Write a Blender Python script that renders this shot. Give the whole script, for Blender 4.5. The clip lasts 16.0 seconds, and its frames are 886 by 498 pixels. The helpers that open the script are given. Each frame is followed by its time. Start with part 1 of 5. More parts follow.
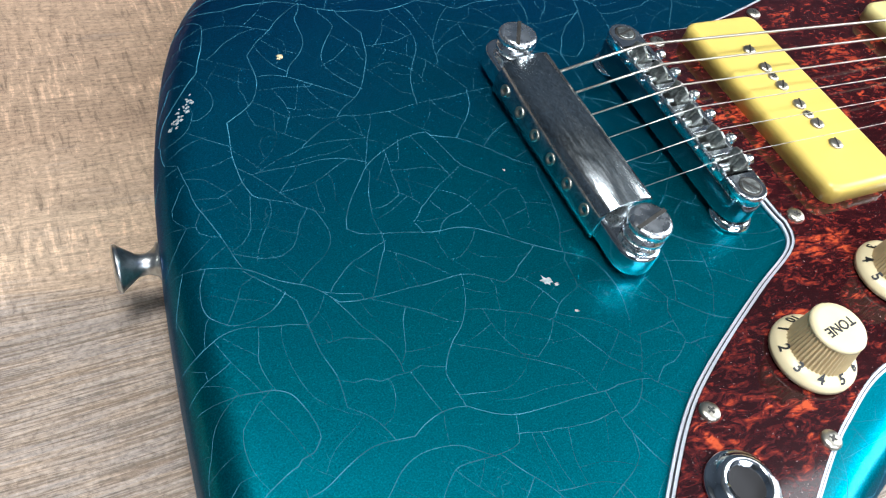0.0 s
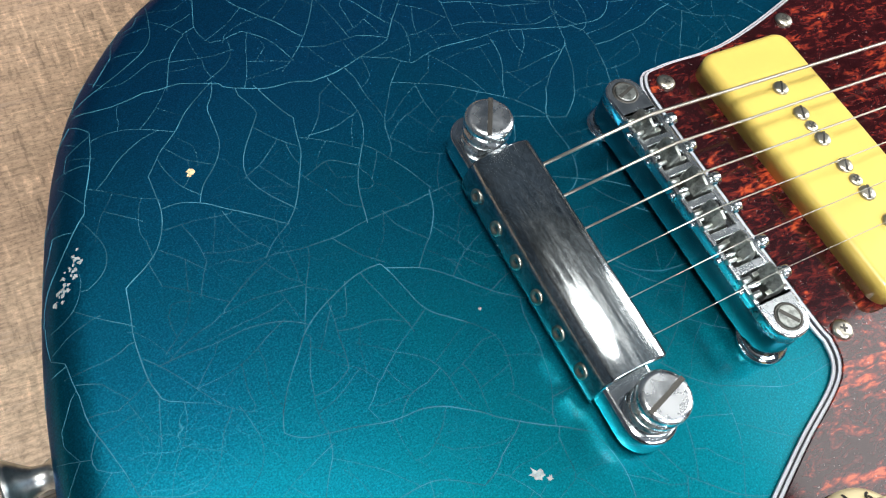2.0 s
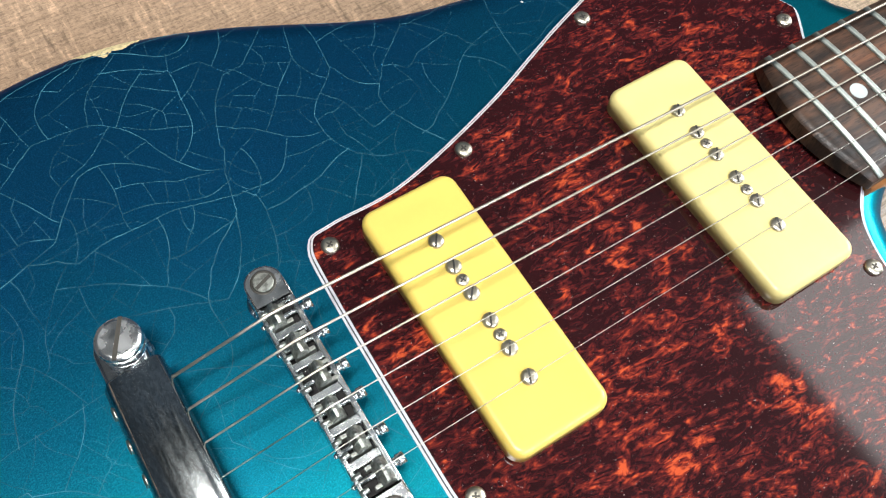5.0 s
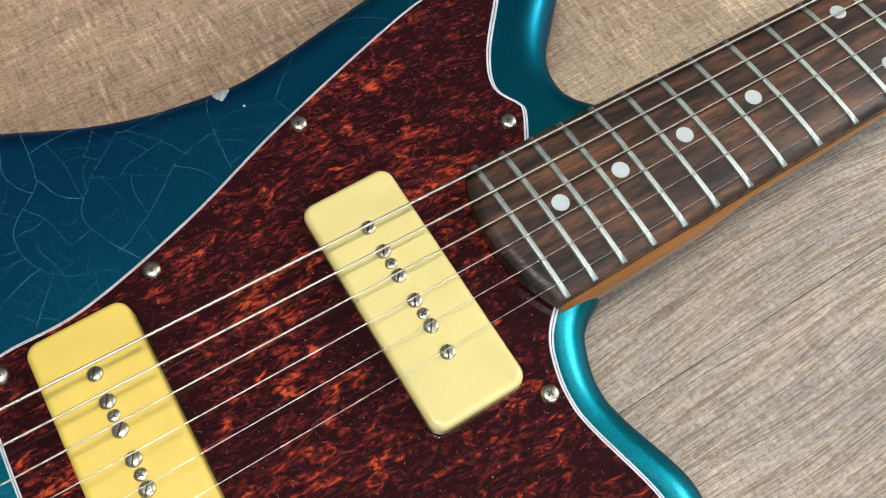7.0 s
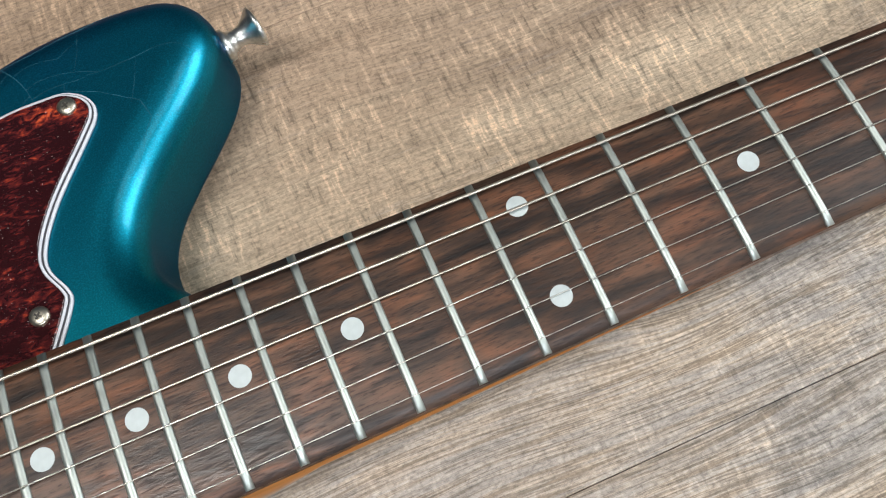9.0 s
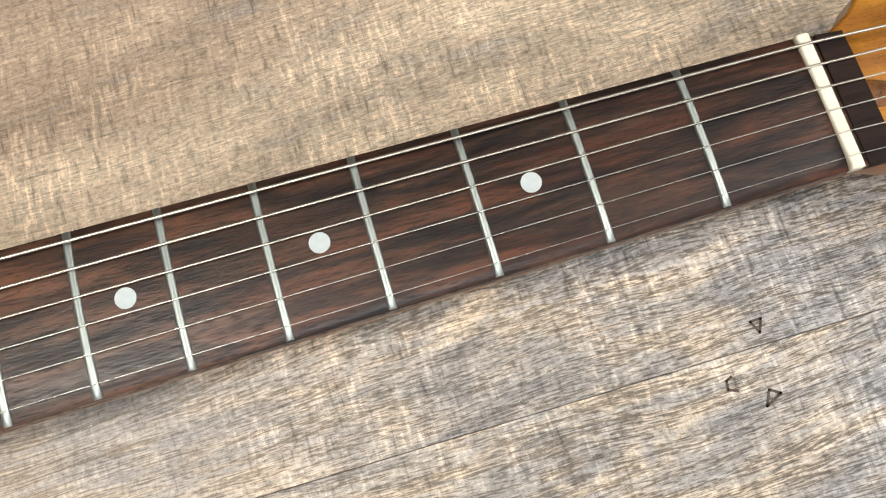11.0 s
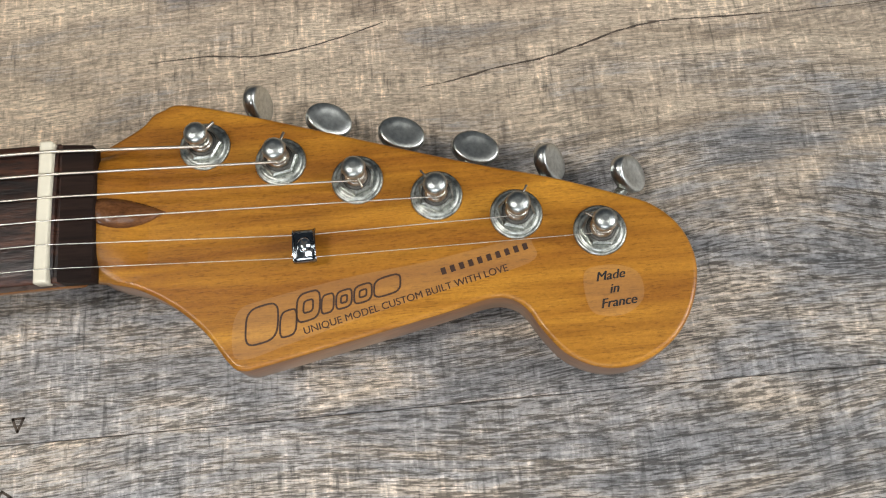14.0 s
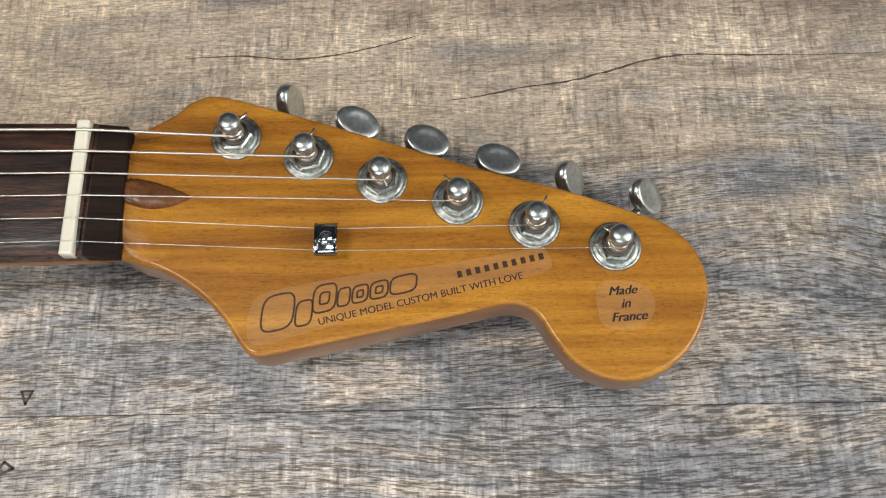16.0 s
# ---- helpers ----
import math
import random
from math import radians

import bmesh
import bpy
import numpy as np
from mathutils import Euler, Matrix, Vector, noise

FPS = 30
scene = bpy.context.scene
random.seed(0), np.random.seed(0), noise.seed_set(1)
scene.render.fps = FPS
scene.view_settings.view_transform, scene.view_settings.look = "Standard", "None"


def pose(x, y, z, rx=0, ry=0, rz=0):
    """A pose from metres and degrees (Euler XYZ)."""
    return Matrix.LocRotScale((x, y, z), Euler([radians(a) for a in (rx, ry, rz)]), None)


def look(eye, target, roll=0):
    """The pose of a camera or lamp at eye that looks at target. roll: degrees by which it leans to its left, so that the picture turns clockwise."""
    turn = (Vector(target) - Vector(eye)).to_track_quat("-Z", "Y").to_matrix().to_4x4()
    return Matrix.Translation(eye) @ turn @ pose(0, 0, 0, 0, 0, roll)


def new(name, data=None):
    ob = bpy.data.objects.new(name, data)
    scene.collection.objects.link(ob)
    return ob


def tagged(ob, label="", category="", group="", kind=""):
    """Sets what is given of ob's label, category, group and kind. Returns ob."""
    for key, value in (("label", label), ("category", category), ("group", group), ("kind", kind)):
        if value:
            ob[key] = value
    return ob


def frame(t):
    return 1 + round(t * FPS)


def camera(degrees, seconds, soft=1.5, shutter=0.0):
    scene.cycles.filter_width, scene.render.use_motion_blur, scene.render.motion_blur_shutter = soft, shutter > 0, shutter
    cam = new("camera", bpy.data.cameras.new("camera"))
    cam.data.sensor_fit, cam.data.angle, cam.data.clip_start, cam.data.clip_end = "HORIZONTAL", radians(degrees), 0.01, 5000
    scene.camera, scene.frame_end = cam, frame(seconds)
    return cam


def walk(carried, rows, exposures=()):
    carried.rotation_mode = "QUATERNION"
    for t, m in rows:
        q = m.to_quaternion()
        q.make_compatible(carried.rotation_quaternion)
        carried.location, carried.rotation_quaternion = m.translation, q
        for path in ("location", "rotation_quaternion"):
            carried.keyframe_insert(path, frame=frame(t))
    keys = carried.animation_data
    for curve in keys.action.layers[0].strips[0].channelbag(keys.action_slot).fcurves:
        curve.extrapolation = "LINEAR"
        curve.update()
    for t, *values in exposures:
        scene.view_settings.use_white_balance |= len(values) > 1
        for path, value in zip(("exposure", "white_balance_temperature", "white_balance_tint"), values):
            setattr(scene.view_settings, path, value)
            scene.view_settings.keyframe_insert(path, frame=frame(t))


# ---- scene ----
# The guitar lies along x: bridge saddles at x = 0, nut at x = 0.648, bass side towards +y. Floor at z = 0.
LENS = 55.5
PATH = [
    (0, (-0.1848, -0.1404, 0.2194), (-0.0860, -0.0123, 0.0288), 17.38),
    (0.5, (-0.1798, -0.1248, 0.2156), (-0.0831, -0.0048, 0.0188), 17.49),
    (1, (-0.1623, -0.0990, 0.2150), (-0.0690, 0.0116, 0.0111), 17.74),
    (1.5, (-0.1505, -0.0799, 0.2156), (-0.0610, 0.0229, 0.0060), 17.50),
    (2, (-0.1362, -0.0633, 0.2245), (-0.0505, 0.0338, 0.0107), 16.70),
    (2.5, (-0.1213, -0.0545, 0.2390), (-0.0395, 0.0383, 0.0217), 15.20),
    (3, (-0.1001, -0.0514, 0.2479), (-0.0233, 0.0390, 0.0279), 12.59),
    (3.2, (-0.0957, -0.0537, 0.2549), (-0.0204, 0.0359, 0.0340), 11.68),
    (5.3, (-0.0023, -0.0687, 0.2779), (0.0645, 0.0179, 0.0531), 5.74),
    (5.5, (0.0087, -0.0729, 0.2794), (0.0750, 0.0135, 0.0543), 5.30),
    (6, (0.0442, -0.0855, 0.2845), (0.1077, 0.0008, 0.0586), 3.81),
    (6.5, (0.0705, -0.0887, 0.2945), (0.1311, -0.0009, 0.0685), 2.29),
    (7, (0.0977, -0.0881, 0.2963), (0.1536, 0.0001, 0.0691), 0.96),
    (7.5, (0.1438, -0.0743, 0.2949), (0.1911, 0.0121, 0.0652), -1.03),
    (8, (0.1891, -0.0691, 0.2951), (0.2291, 0.0158, 0.0634), -2.71),
    (8.5, (0.2554, -0.0572, 0.2717), (0.2840, 0.0213, 0.0361), -5.83),
    (8.7, (0.2682, -0.0544, 0.2638), (0.2936, 0.0220, 0.0271), -6.64),
    (10.8, (0.5082, -0.0622, 0.2728), (0.5173, -0.0072, 0.0291), -7.85),
    (11, (0.5247, -0.0628, 0.2713), (0.5326, -0.0073, 0.0277), -8.54),
    (11.5, (0.5643, -0.0617, 0.2606), (0.5677, -0.0052, 0.0171), -11.16),
    (12, (0.6183, -0.0612, 0.2559), (0.6200, -0.0020, 0.0130), -11.00),
    (12.5, (0.6799, -0.0615, 0.2535), (0.6809, -0.0033, 0.0103), -9.83),
    (13, (0.7154, -0.0672, 0.2543), (0.7165, -0.0065, 0.0118), -8.29),
    (13.5, (0.7541, -0.0874, 0.2569), (0.7503, -0.0193, 0.0164), -10.66),
    (14, (0.7685, -0.0916, 0.2612), (0.7614, -0.0175, 0.0225), -10.89),
    (14.5, (0.7641, -0.0955, 0.2571), (0.7571, -0.0169, 0.0199), -8.93),
    (15, (0.7638, -0.0979, 0.2601), (0.7574, -0.0161, 0.0239), -6.83),
    (15.5, (0.7602, -0.1002, 0.2611), (0.7539, -0.0153, 0.0260), -5.61),
    (16, (0.7633, -0.1037, 0.2625), (0.7564, -0.0177, 0.0278), -5.65),
]
EXPOSURES = [(0.0, -0.22, 5900, 10), (1.0, -0.33, 6150, 10), (2.5, -0.34, 6350, 10), (5.5, -0.29, 6450, 10), (6.5, -0.71, 6500, 10), (7.5, -0.87, 6500, 10), (8.5, -0.81, 6400, 10),
             (11.0, -0.66, 6800, 11), (12.0, -0.92, 7150, 12), (13.0, -1.18, 6900, 11), (14.0, -1.14, 6550, 10), (16.0, -1.12, 6500, 10)]
cam = camera(LENS, 16.0, soft=1.2)
walk(cam, [(t, look(eye, target, roll)) for t, eye, target, roll in PATH], EXPOSURES)

# ---- light: four unseen sources, two ceiling panels and two windows ----
world = bpy.data.worlds.new("world")
scene.world = world
world.use_nodes = True
world.node_tree.nodes["Background"].inputs[0].default_value = (0.75, 0.85, 1.0, 1)
world.node_tree.nodes["Background"].inputs[1].default_value = 0.3


def area(name, eye, target, sx, sy, watts, color):
    data = bpy.data.lights.new(name, "AREA")
    data.shape, data.size, data.size_y, data.energy, data.color = "RECTANGLE", sx, sy, watts, color
    ob = new(name, data)
    ob.matrix_world = look(eye, target)
    return ob


# unseen panels: one placed for the overhead light, the other by its glare
area("ceiling_panel_light", (-0.40, -0.22, 2.46), (-0.40, -0.22, 0), 0.9, 0.5, 79, (1.0, 0.97, 0.93))
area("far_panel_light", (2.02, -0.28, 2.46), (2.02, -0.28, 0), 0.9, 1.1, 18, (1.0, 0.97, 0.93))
# unseen windows assumed from the bright rims; the south one is added fill
area("east_window_light", (3.05, -0.60, 1.55), (0.0, -0.60, 1.45), 1.5, 1.4, 170, (0.96, 0.98, 1.0))
area("south_window_fill", (0.2, -2.24, 1.75), (0.2, 0.0, 1.85), 2.0, 1.2, 125, (0.90, 0.94, 1.0))


# ---- materials ----
def material(name):
    m = bpy.data.materials.new(name)
    m.use_nodes = True
    nt = m.node_tree
    return m, nt, nt.nodes["Principled BSDF"]


def put(nt, kind, **values):
    node = nt.nodes.new(kind)
    for key, value in values.items():
        if key in node.inputs:
            node.inputs[key].default_value = value
    return node


def ramp(nt, source, stops):
    node = nt.nodes.new("ShaderNodeValToRGB")
    el = node.color_ramp.elements
    while len(el) < len(stops):
        el.new(0.5)
    for e, (at, col) in zip(el, stops):
        e.position = at
        e.color = (*col, 1) if len(col) == 3 else col
    nt.links.new(source, node.inputs[0])
    return node.outputs[0]


def mapped(nt, scale, rot=(0, 0, 0), loc=(0, 0, 0)):
    tc = nt.nodes.new("ShaderNodeTexCoord")
    mp = nt.nodes.new("ShaderNodeMapping")
    mp.inputs["Scale"].default_value = scale
    mp.inputs["Rotation"].default_value = rot
    mp.inputs["Location"].default_value = loc
    nt.links.new(tc.outputs["Object"], mp.inputs["Vector"])
    return mp.outputs[0]


def noise_tex(nt, vector, scale=1.0, detail=4.0, rough=0.55, distort=0.0):
    node = put(nt, "ShaderNodeTexNoise", Scale=scale, Detail=detail, Roughness=rough, Distortion=distort)
    nt.links.new(vector, node.inputs["Vector"])
    return node.outputs["Fac"]


def mix(nt, fac, a, b, blend="MIX"):
    node = nt.nodes.new("ShaderNodeMix")
    node.data_type, node.blend_type = "RGBA", blend
    for slot, v in ((0, fac), (6, a), (7, b)):
        if hasattr(v, "links"):
            nt.links.new(v, node.inputs[slot])
        elif slot == 0:
            node.inputs[0].default_value = v
        else:
            node.inputs[slot].default_value = (*v, 1)
    return node.outputs[2]


def math_node(nt, op, a, b=0.0):
    node = nt.nodes.new("ShaderNodeMath")
    node.operation = op
    for slot, v in ((0, a), (1, b)):
        if hasattr(v, "links"):
            nt.links.new(v, node.inputs[slot])
        else:
            node.inputs[slot].default_value = v
    return node.outputs[0]


def bump(nt, bsdf, height, strength, distance):
    node = put(nt, "ShaderNodeBump", Strength=strength, Distance=distance)
    nt.links.new(height, node.inputs["Height"])
    nt.links.new(node.outputs[0], bsdf.inputs["Normal"])


def plain(name, color, rough=0.5, metal=0.0, vary=0.12, scale=120.0, coat=0.0, bumps=0.0):
    m, nt, b = material(name)
    n = noise_tex(nt, mapped(nt, (1, 1, 1)), scale, 5)
    dark = tuple(c * (1 - vary) for c in color)
    light = tuple(min(1, c * (1 + vary)) for c in color)
    nt.links.new(ramp(nt, n, [(0.3, dark), (0.7, light)]), b.inputs["Base Color"])
    b.inputs["Roughness"].default_value, b.inputs["Metallic"].default_value = rough, metal
    b.inputs["Coat Weight"].default_value = coat
    b.inputs["Coat Roughness"].default_value = 0.08
    if bumps:
        bump(nt, b, n, bumps, 0.0003)
    return m


def laminate(name):
    """Sawn-oak laminate: tan with marks across the grain, weathering to grey with short dashes along it."""
    m, nt, b = material(name)
    info = nt.nodes.new("ShaderNodeObjectInfo")
    tc = nt.nodes.new("ShaderNodeTexCoord")
    comb = nt.nodes.new("ShaderNodeCombineXYZ")
    nt.links.new(math_node(nt, "MULTIPLY", info.outputs["Random"], 7.0), comb.inputs[0])
    nt.links.new(math_node(nt, "MULTIPLY", info.outputs["Random"], 3.0), comb.inputs[2])
    shift = nt.nodes.new("ShaderNodeVectorMath")
    shift.operation = "ADD"
    nt.links.new(tc.outputs["Object"], shift.inputs[0])
    nt.links.new(comb.outputs[0], shift.inputs[1])

    def at(sx, sy, rot=0.0, off=0.0):
        mp = nt.nodes.new("ShaderNodeMapping")
        mp.inputs["Scale"].default_value = (sx, sy, 1)
        mp.inputs["Rotation"].default_value = (0, 0, rot)
        mp.inputs["Location"].default_value = (off, off, off)
        nt.links.new(shift.outputs[0], mp.inputs["Vector"])
        return mp.outputs[0]

    def times(base, fac, source, stops):
        return mix(nt, fac, base, ramp(nt, source, [(p, (v, v * w, v * w * w)) for p, v, w in stops]), "MULTIPLY")

    # the grain flows round low swellings of the wood
    swell = noise_tex(nt, at(5.0, 13.0, 0.0, 1.0), 1.0, 2, 0.5)
    bend = nt.nodes.new("ShaderNodeCombineXYZ")
    knot = nt.nodes.new("ShaderNodeVectorMath")
    knot.operation = "DISTANCE"
    squeeze = nt.nodes.new("ShaderNodeMapping")
    squeeze.inputs["Scale"].default_value = (16.0, 36.0, 0.0)
    nt.links.new(tc.outputs["Object"], squeeze.inputs["Vector"])
    nt.links.new(squeeze.outputs[0], knot.inputs[0])
    knot.inputs[1].default_value = (0.860 * 16.0, -0.002 * 36.0, 0.0)
    near = math_node(nt, "POWER", 2.718, math_node(nt, "MULTIPLY", math_node(nt, "POWER", knot.outputs["Value"], 2.0), -1.0))
    nt.links.new(math_node(nt, "SUBTRACT", math_node(nt, "MULTIPLY", math_node(nt, "SUBTRACT", swell, 0.5), 0.030), math_node(nt, "MULTIPLY", near, 0.009)), bend.inputs[1])
    flow = nt.nodes.new("ShaderNodeVectorMath")
    flow.operation = "ADD"
    nt.links.new(shift.outputs[0], flow.inputs[0])
    nt.links.new(bend.outputs[0], flow.inputs[1])

    def along(sx, sy, off=0.0):
        mp = nt.nodes.new("ShaderNodeMapping")
        mp.inputs["Scale"].default_value = (sx, sy, 1)
        mp.inputs["Location"].default_value = (off, off, off)
        nt.links.new(flow.outputs[0], mp.inputs["Vector"])
        return mp.outputs[0]

    def centred(source, weight):
        return math_node(nt, "MULTIPLY", math_node(nt, "SUBTRACT", source, 0.5), weight)

    sep = nt.nodes.new("ShaderNodeSeparateXYZ")
    nt.links.new(tc.outputs["Object"], sep.inputs[0])
    # boards of the same print lie turned about beyond half a metre
    long = math_node(nt, "SUBTRACT", math_node(nt, "PINGPONG", math_node(nt, "ADD", sep.outputs[0], 0.40), 1.60), 0.40)
    wide = math_node(nt, "SUBTRACT", math_node(nt, "PINGPONG", math_node(nt, "ADD", sep.outputs[1], 0.26), 0.52), 0.26)
    dash = noise_tex(nt, along(165.0, 1700.0, 5.0), 1.0, 4, 0.62, 0.30)
    combed = noise_tex(nt, along(34.0, 1500.0, 8.0), 1.0, 4, 0.62, 0.35)
    dash = mix(nt, ramp(nt, long, [(0.36, (0, 0, 0)), (0.48, (1, 1, 1))]), combed, dash)
    strand = noise_tex(nt, along(24.0, 330.0, 6.0), 1.0, 4, 0.62, 0.5)
    patch = noise_tex(nt, along(17.0, 46.0, 2.0), 1.0, 4, 0.62, 0.7)
    # the near end is evener than the rest
    patch = mix(nt, ramp(nt, long, [(0.34, (0.25, 0.25, 0.25)), (0.54, (1, 1, 1))]), math_node(nt, "ADD", 0.48, 0.0), patch)
    # the low side of a plank is weathered, in long tongues
    tongue = noise_tex(nt, at(5.0, 30.0, 0.0, 9.0), 1.0, 4, 0.6, 0.6)
    where = math_node(nt, "SUBTRACT", math_node(nt, "MULTIPLY", tongue, 0.16), math_node(nt, "ADD", wide, 0.062))
    where = ramp(nt, math_node(nt, "ADD", math_node(nt, "MULTIPLY", where, 14.0), 0.5), [(0.2, (0.03, 0.03, 0.03)), (0.8, (0.97, 0.97, 0.97))])
    age = math_node(nt, "ADD", patch, math_node(nt, "ADD", centred(dash, 0.45), centred(strand, 0.55)))
    age = math_node(nt, "ADD", age, centred(where, 0.20))
    base = ramp(nt, age, [(0.32, (0.575, 0.466, 0.345)), (0.43, (0.458, 0.362, 0.264)), (0.53, (0.372, 0.309, 0.243)), (0.62, (0.285, 0.256, 0.226)), (0.74, (0.185, 0.174, 0.164))])
    # fine dashes along the grain, deeper where weathered
    deep = math_node(nt, "ADD", math_node(nt, "MULTIPLY", where, 0.50), 0.50)
    deep = math_node(nt, "MULTIPLY", deep, ramp(nt, long, [(0.30, (0.62, 0.62, 0.62)), (0.68, (1, 1, 1))]))
    lines = math_node(nt, "ADD", dash, centred(strand, 0.45))
    base = times(base, deep, lines, [(0.41, 0.30, 1.0), (0.455, 0.60, 1.01), (0.485, 0.93, 1.0), (0.515, 1.16, 1.0), (0.555, 1.55, 1.0)])
    vein = noise_tex(nt, along(60.0, 760.0, 15.0), 1.0, 3, 0.6, 0.6)
    base = times(base, deep, vein, [(0.40, 0.72, 1.0), (0.475, 1.0, 1.0), (0.54, 1.04, 1.0), (0.60, 1.22, 0.99)])
    # saw marks across the grain, in gangs
    cross = noise_tex(nt, at(480.0, 70.0, 0.03), 1.0, 5, 0.62, 0.15)
    often = noise_tex(nt, at(30.0, 21.0, 0.0, 4.0), 1.0, 3, 0.6)
    marks = math_node(nt, "ADD", cross, centred(often, 0.28))
    sawn = math_node(nt, "MAXIMUM", ramp(nt, long, [(0.30, (0.30, 0.30, 0.30)), (0.50, (1, 1, 1))]), ramp(nt, wide, [(0.0, (0.3, 0.3, 0.3)), (0.05, (1, 1, 1))]))
    base = times(base, math_node(nt, "MULTIPLY", sawn, ramp(nt, often, [(0.42, (0.45, 0.45, 0.45)), (0.58, (1, 1, 1))])), marks, [(0.36, 0.48, 1.0), (0.43, 0.94, 1.0), (0.56, 1.03, 1.0), (0.63, 1.50, 0.99)])
    grain = noise_tex(nt, at(520.0, 900.0), 1.0, 4, 0.70, 0.3)
    base = times(base, 0.75, grain, [(0.38, 0.62, 0.99), (0.47, 0.96, 1.0), (0.60, 1.26, 1.0)])
    brown = ramp(nt, math_node(nt, "ADD", long, math_node(nt, "MULTIPLY", swell, 0.2)), [(0.15, (1.06, 0.945, 0.85)), (0.60, (1, 1, 1))])
    base = mix(nt, 0.9, base, brown, "MULTIPLY")
    # lightest about the middle of its length, darker and greyer towards the far end
    reach = math_node(nt, "ADD", long, centred(patch, 0.25))
    base = mix(nt, 1.0, base, ramp(nt, reach, [(0.20, (0.92, 0.92, 0.91)), (0.56, (1.03, 1.02, 0.99)), (0.70, (1.0, 1.0, 1.0)), (0.88, (0.82, 0.83, 0.84))]), "MULTIPLY")
    cool = math_node(nt, "MULTIPLY", where, ramp(nt, long, [(0.50, (0, 0, 0)), (0.68, (1, 1, 1))]))
    base = mix(nt, cool, base, mix(nt, 1.0, base, (0.97, 1.01, 1.07), "MULTIPLY"))
    # browner, darker growth beyond the plank's middle, with some light fall-off painted in
    north = math_node(nt, "ADD", wide, centred(tongue, 0.05))
    pale = ramp(nt, reach, [(0.44, (0, 0, 0)), (0.56, (1, 1, 1)), (0.66, (1, 1, 1)), (0.76, (0, 0, 0))])
    north = math_node(nt, "SUBTRACT", north, math_node(nt, "MULTIPLY", pale, 0.030))
    base = mix(nt, 1.0, base, ramp(nt, north, [(0.055, (1, 1, 1)), (0.088, (0.74, 0.70, 0.685))]), "MULTIPLY")
    streak = noise_tex(nt, along(5.0, 75.0, 11.0), 1.0, 4, 0.6, 0.8)
    base = times(base, 0.55, streak, [(0.30, 0.55, 0.96), (0.41, 0.93, 1.0), (0.60, 1.08, 1.0)])
    nt.links.new(base, b.inputs["Base Color"])
    nt.links.new(ramp(nt, dash, [(0.3, (0.54, 0.54, 0.54)), (0.7, (0.33, 0.33, 0.33))]), b.inputs["Roughness"])
    bump(nt, b, math_node(nt, "ADD", math_node(nt, "ADD", grain, dash), cross), 0.30, 0.0004)
    return m


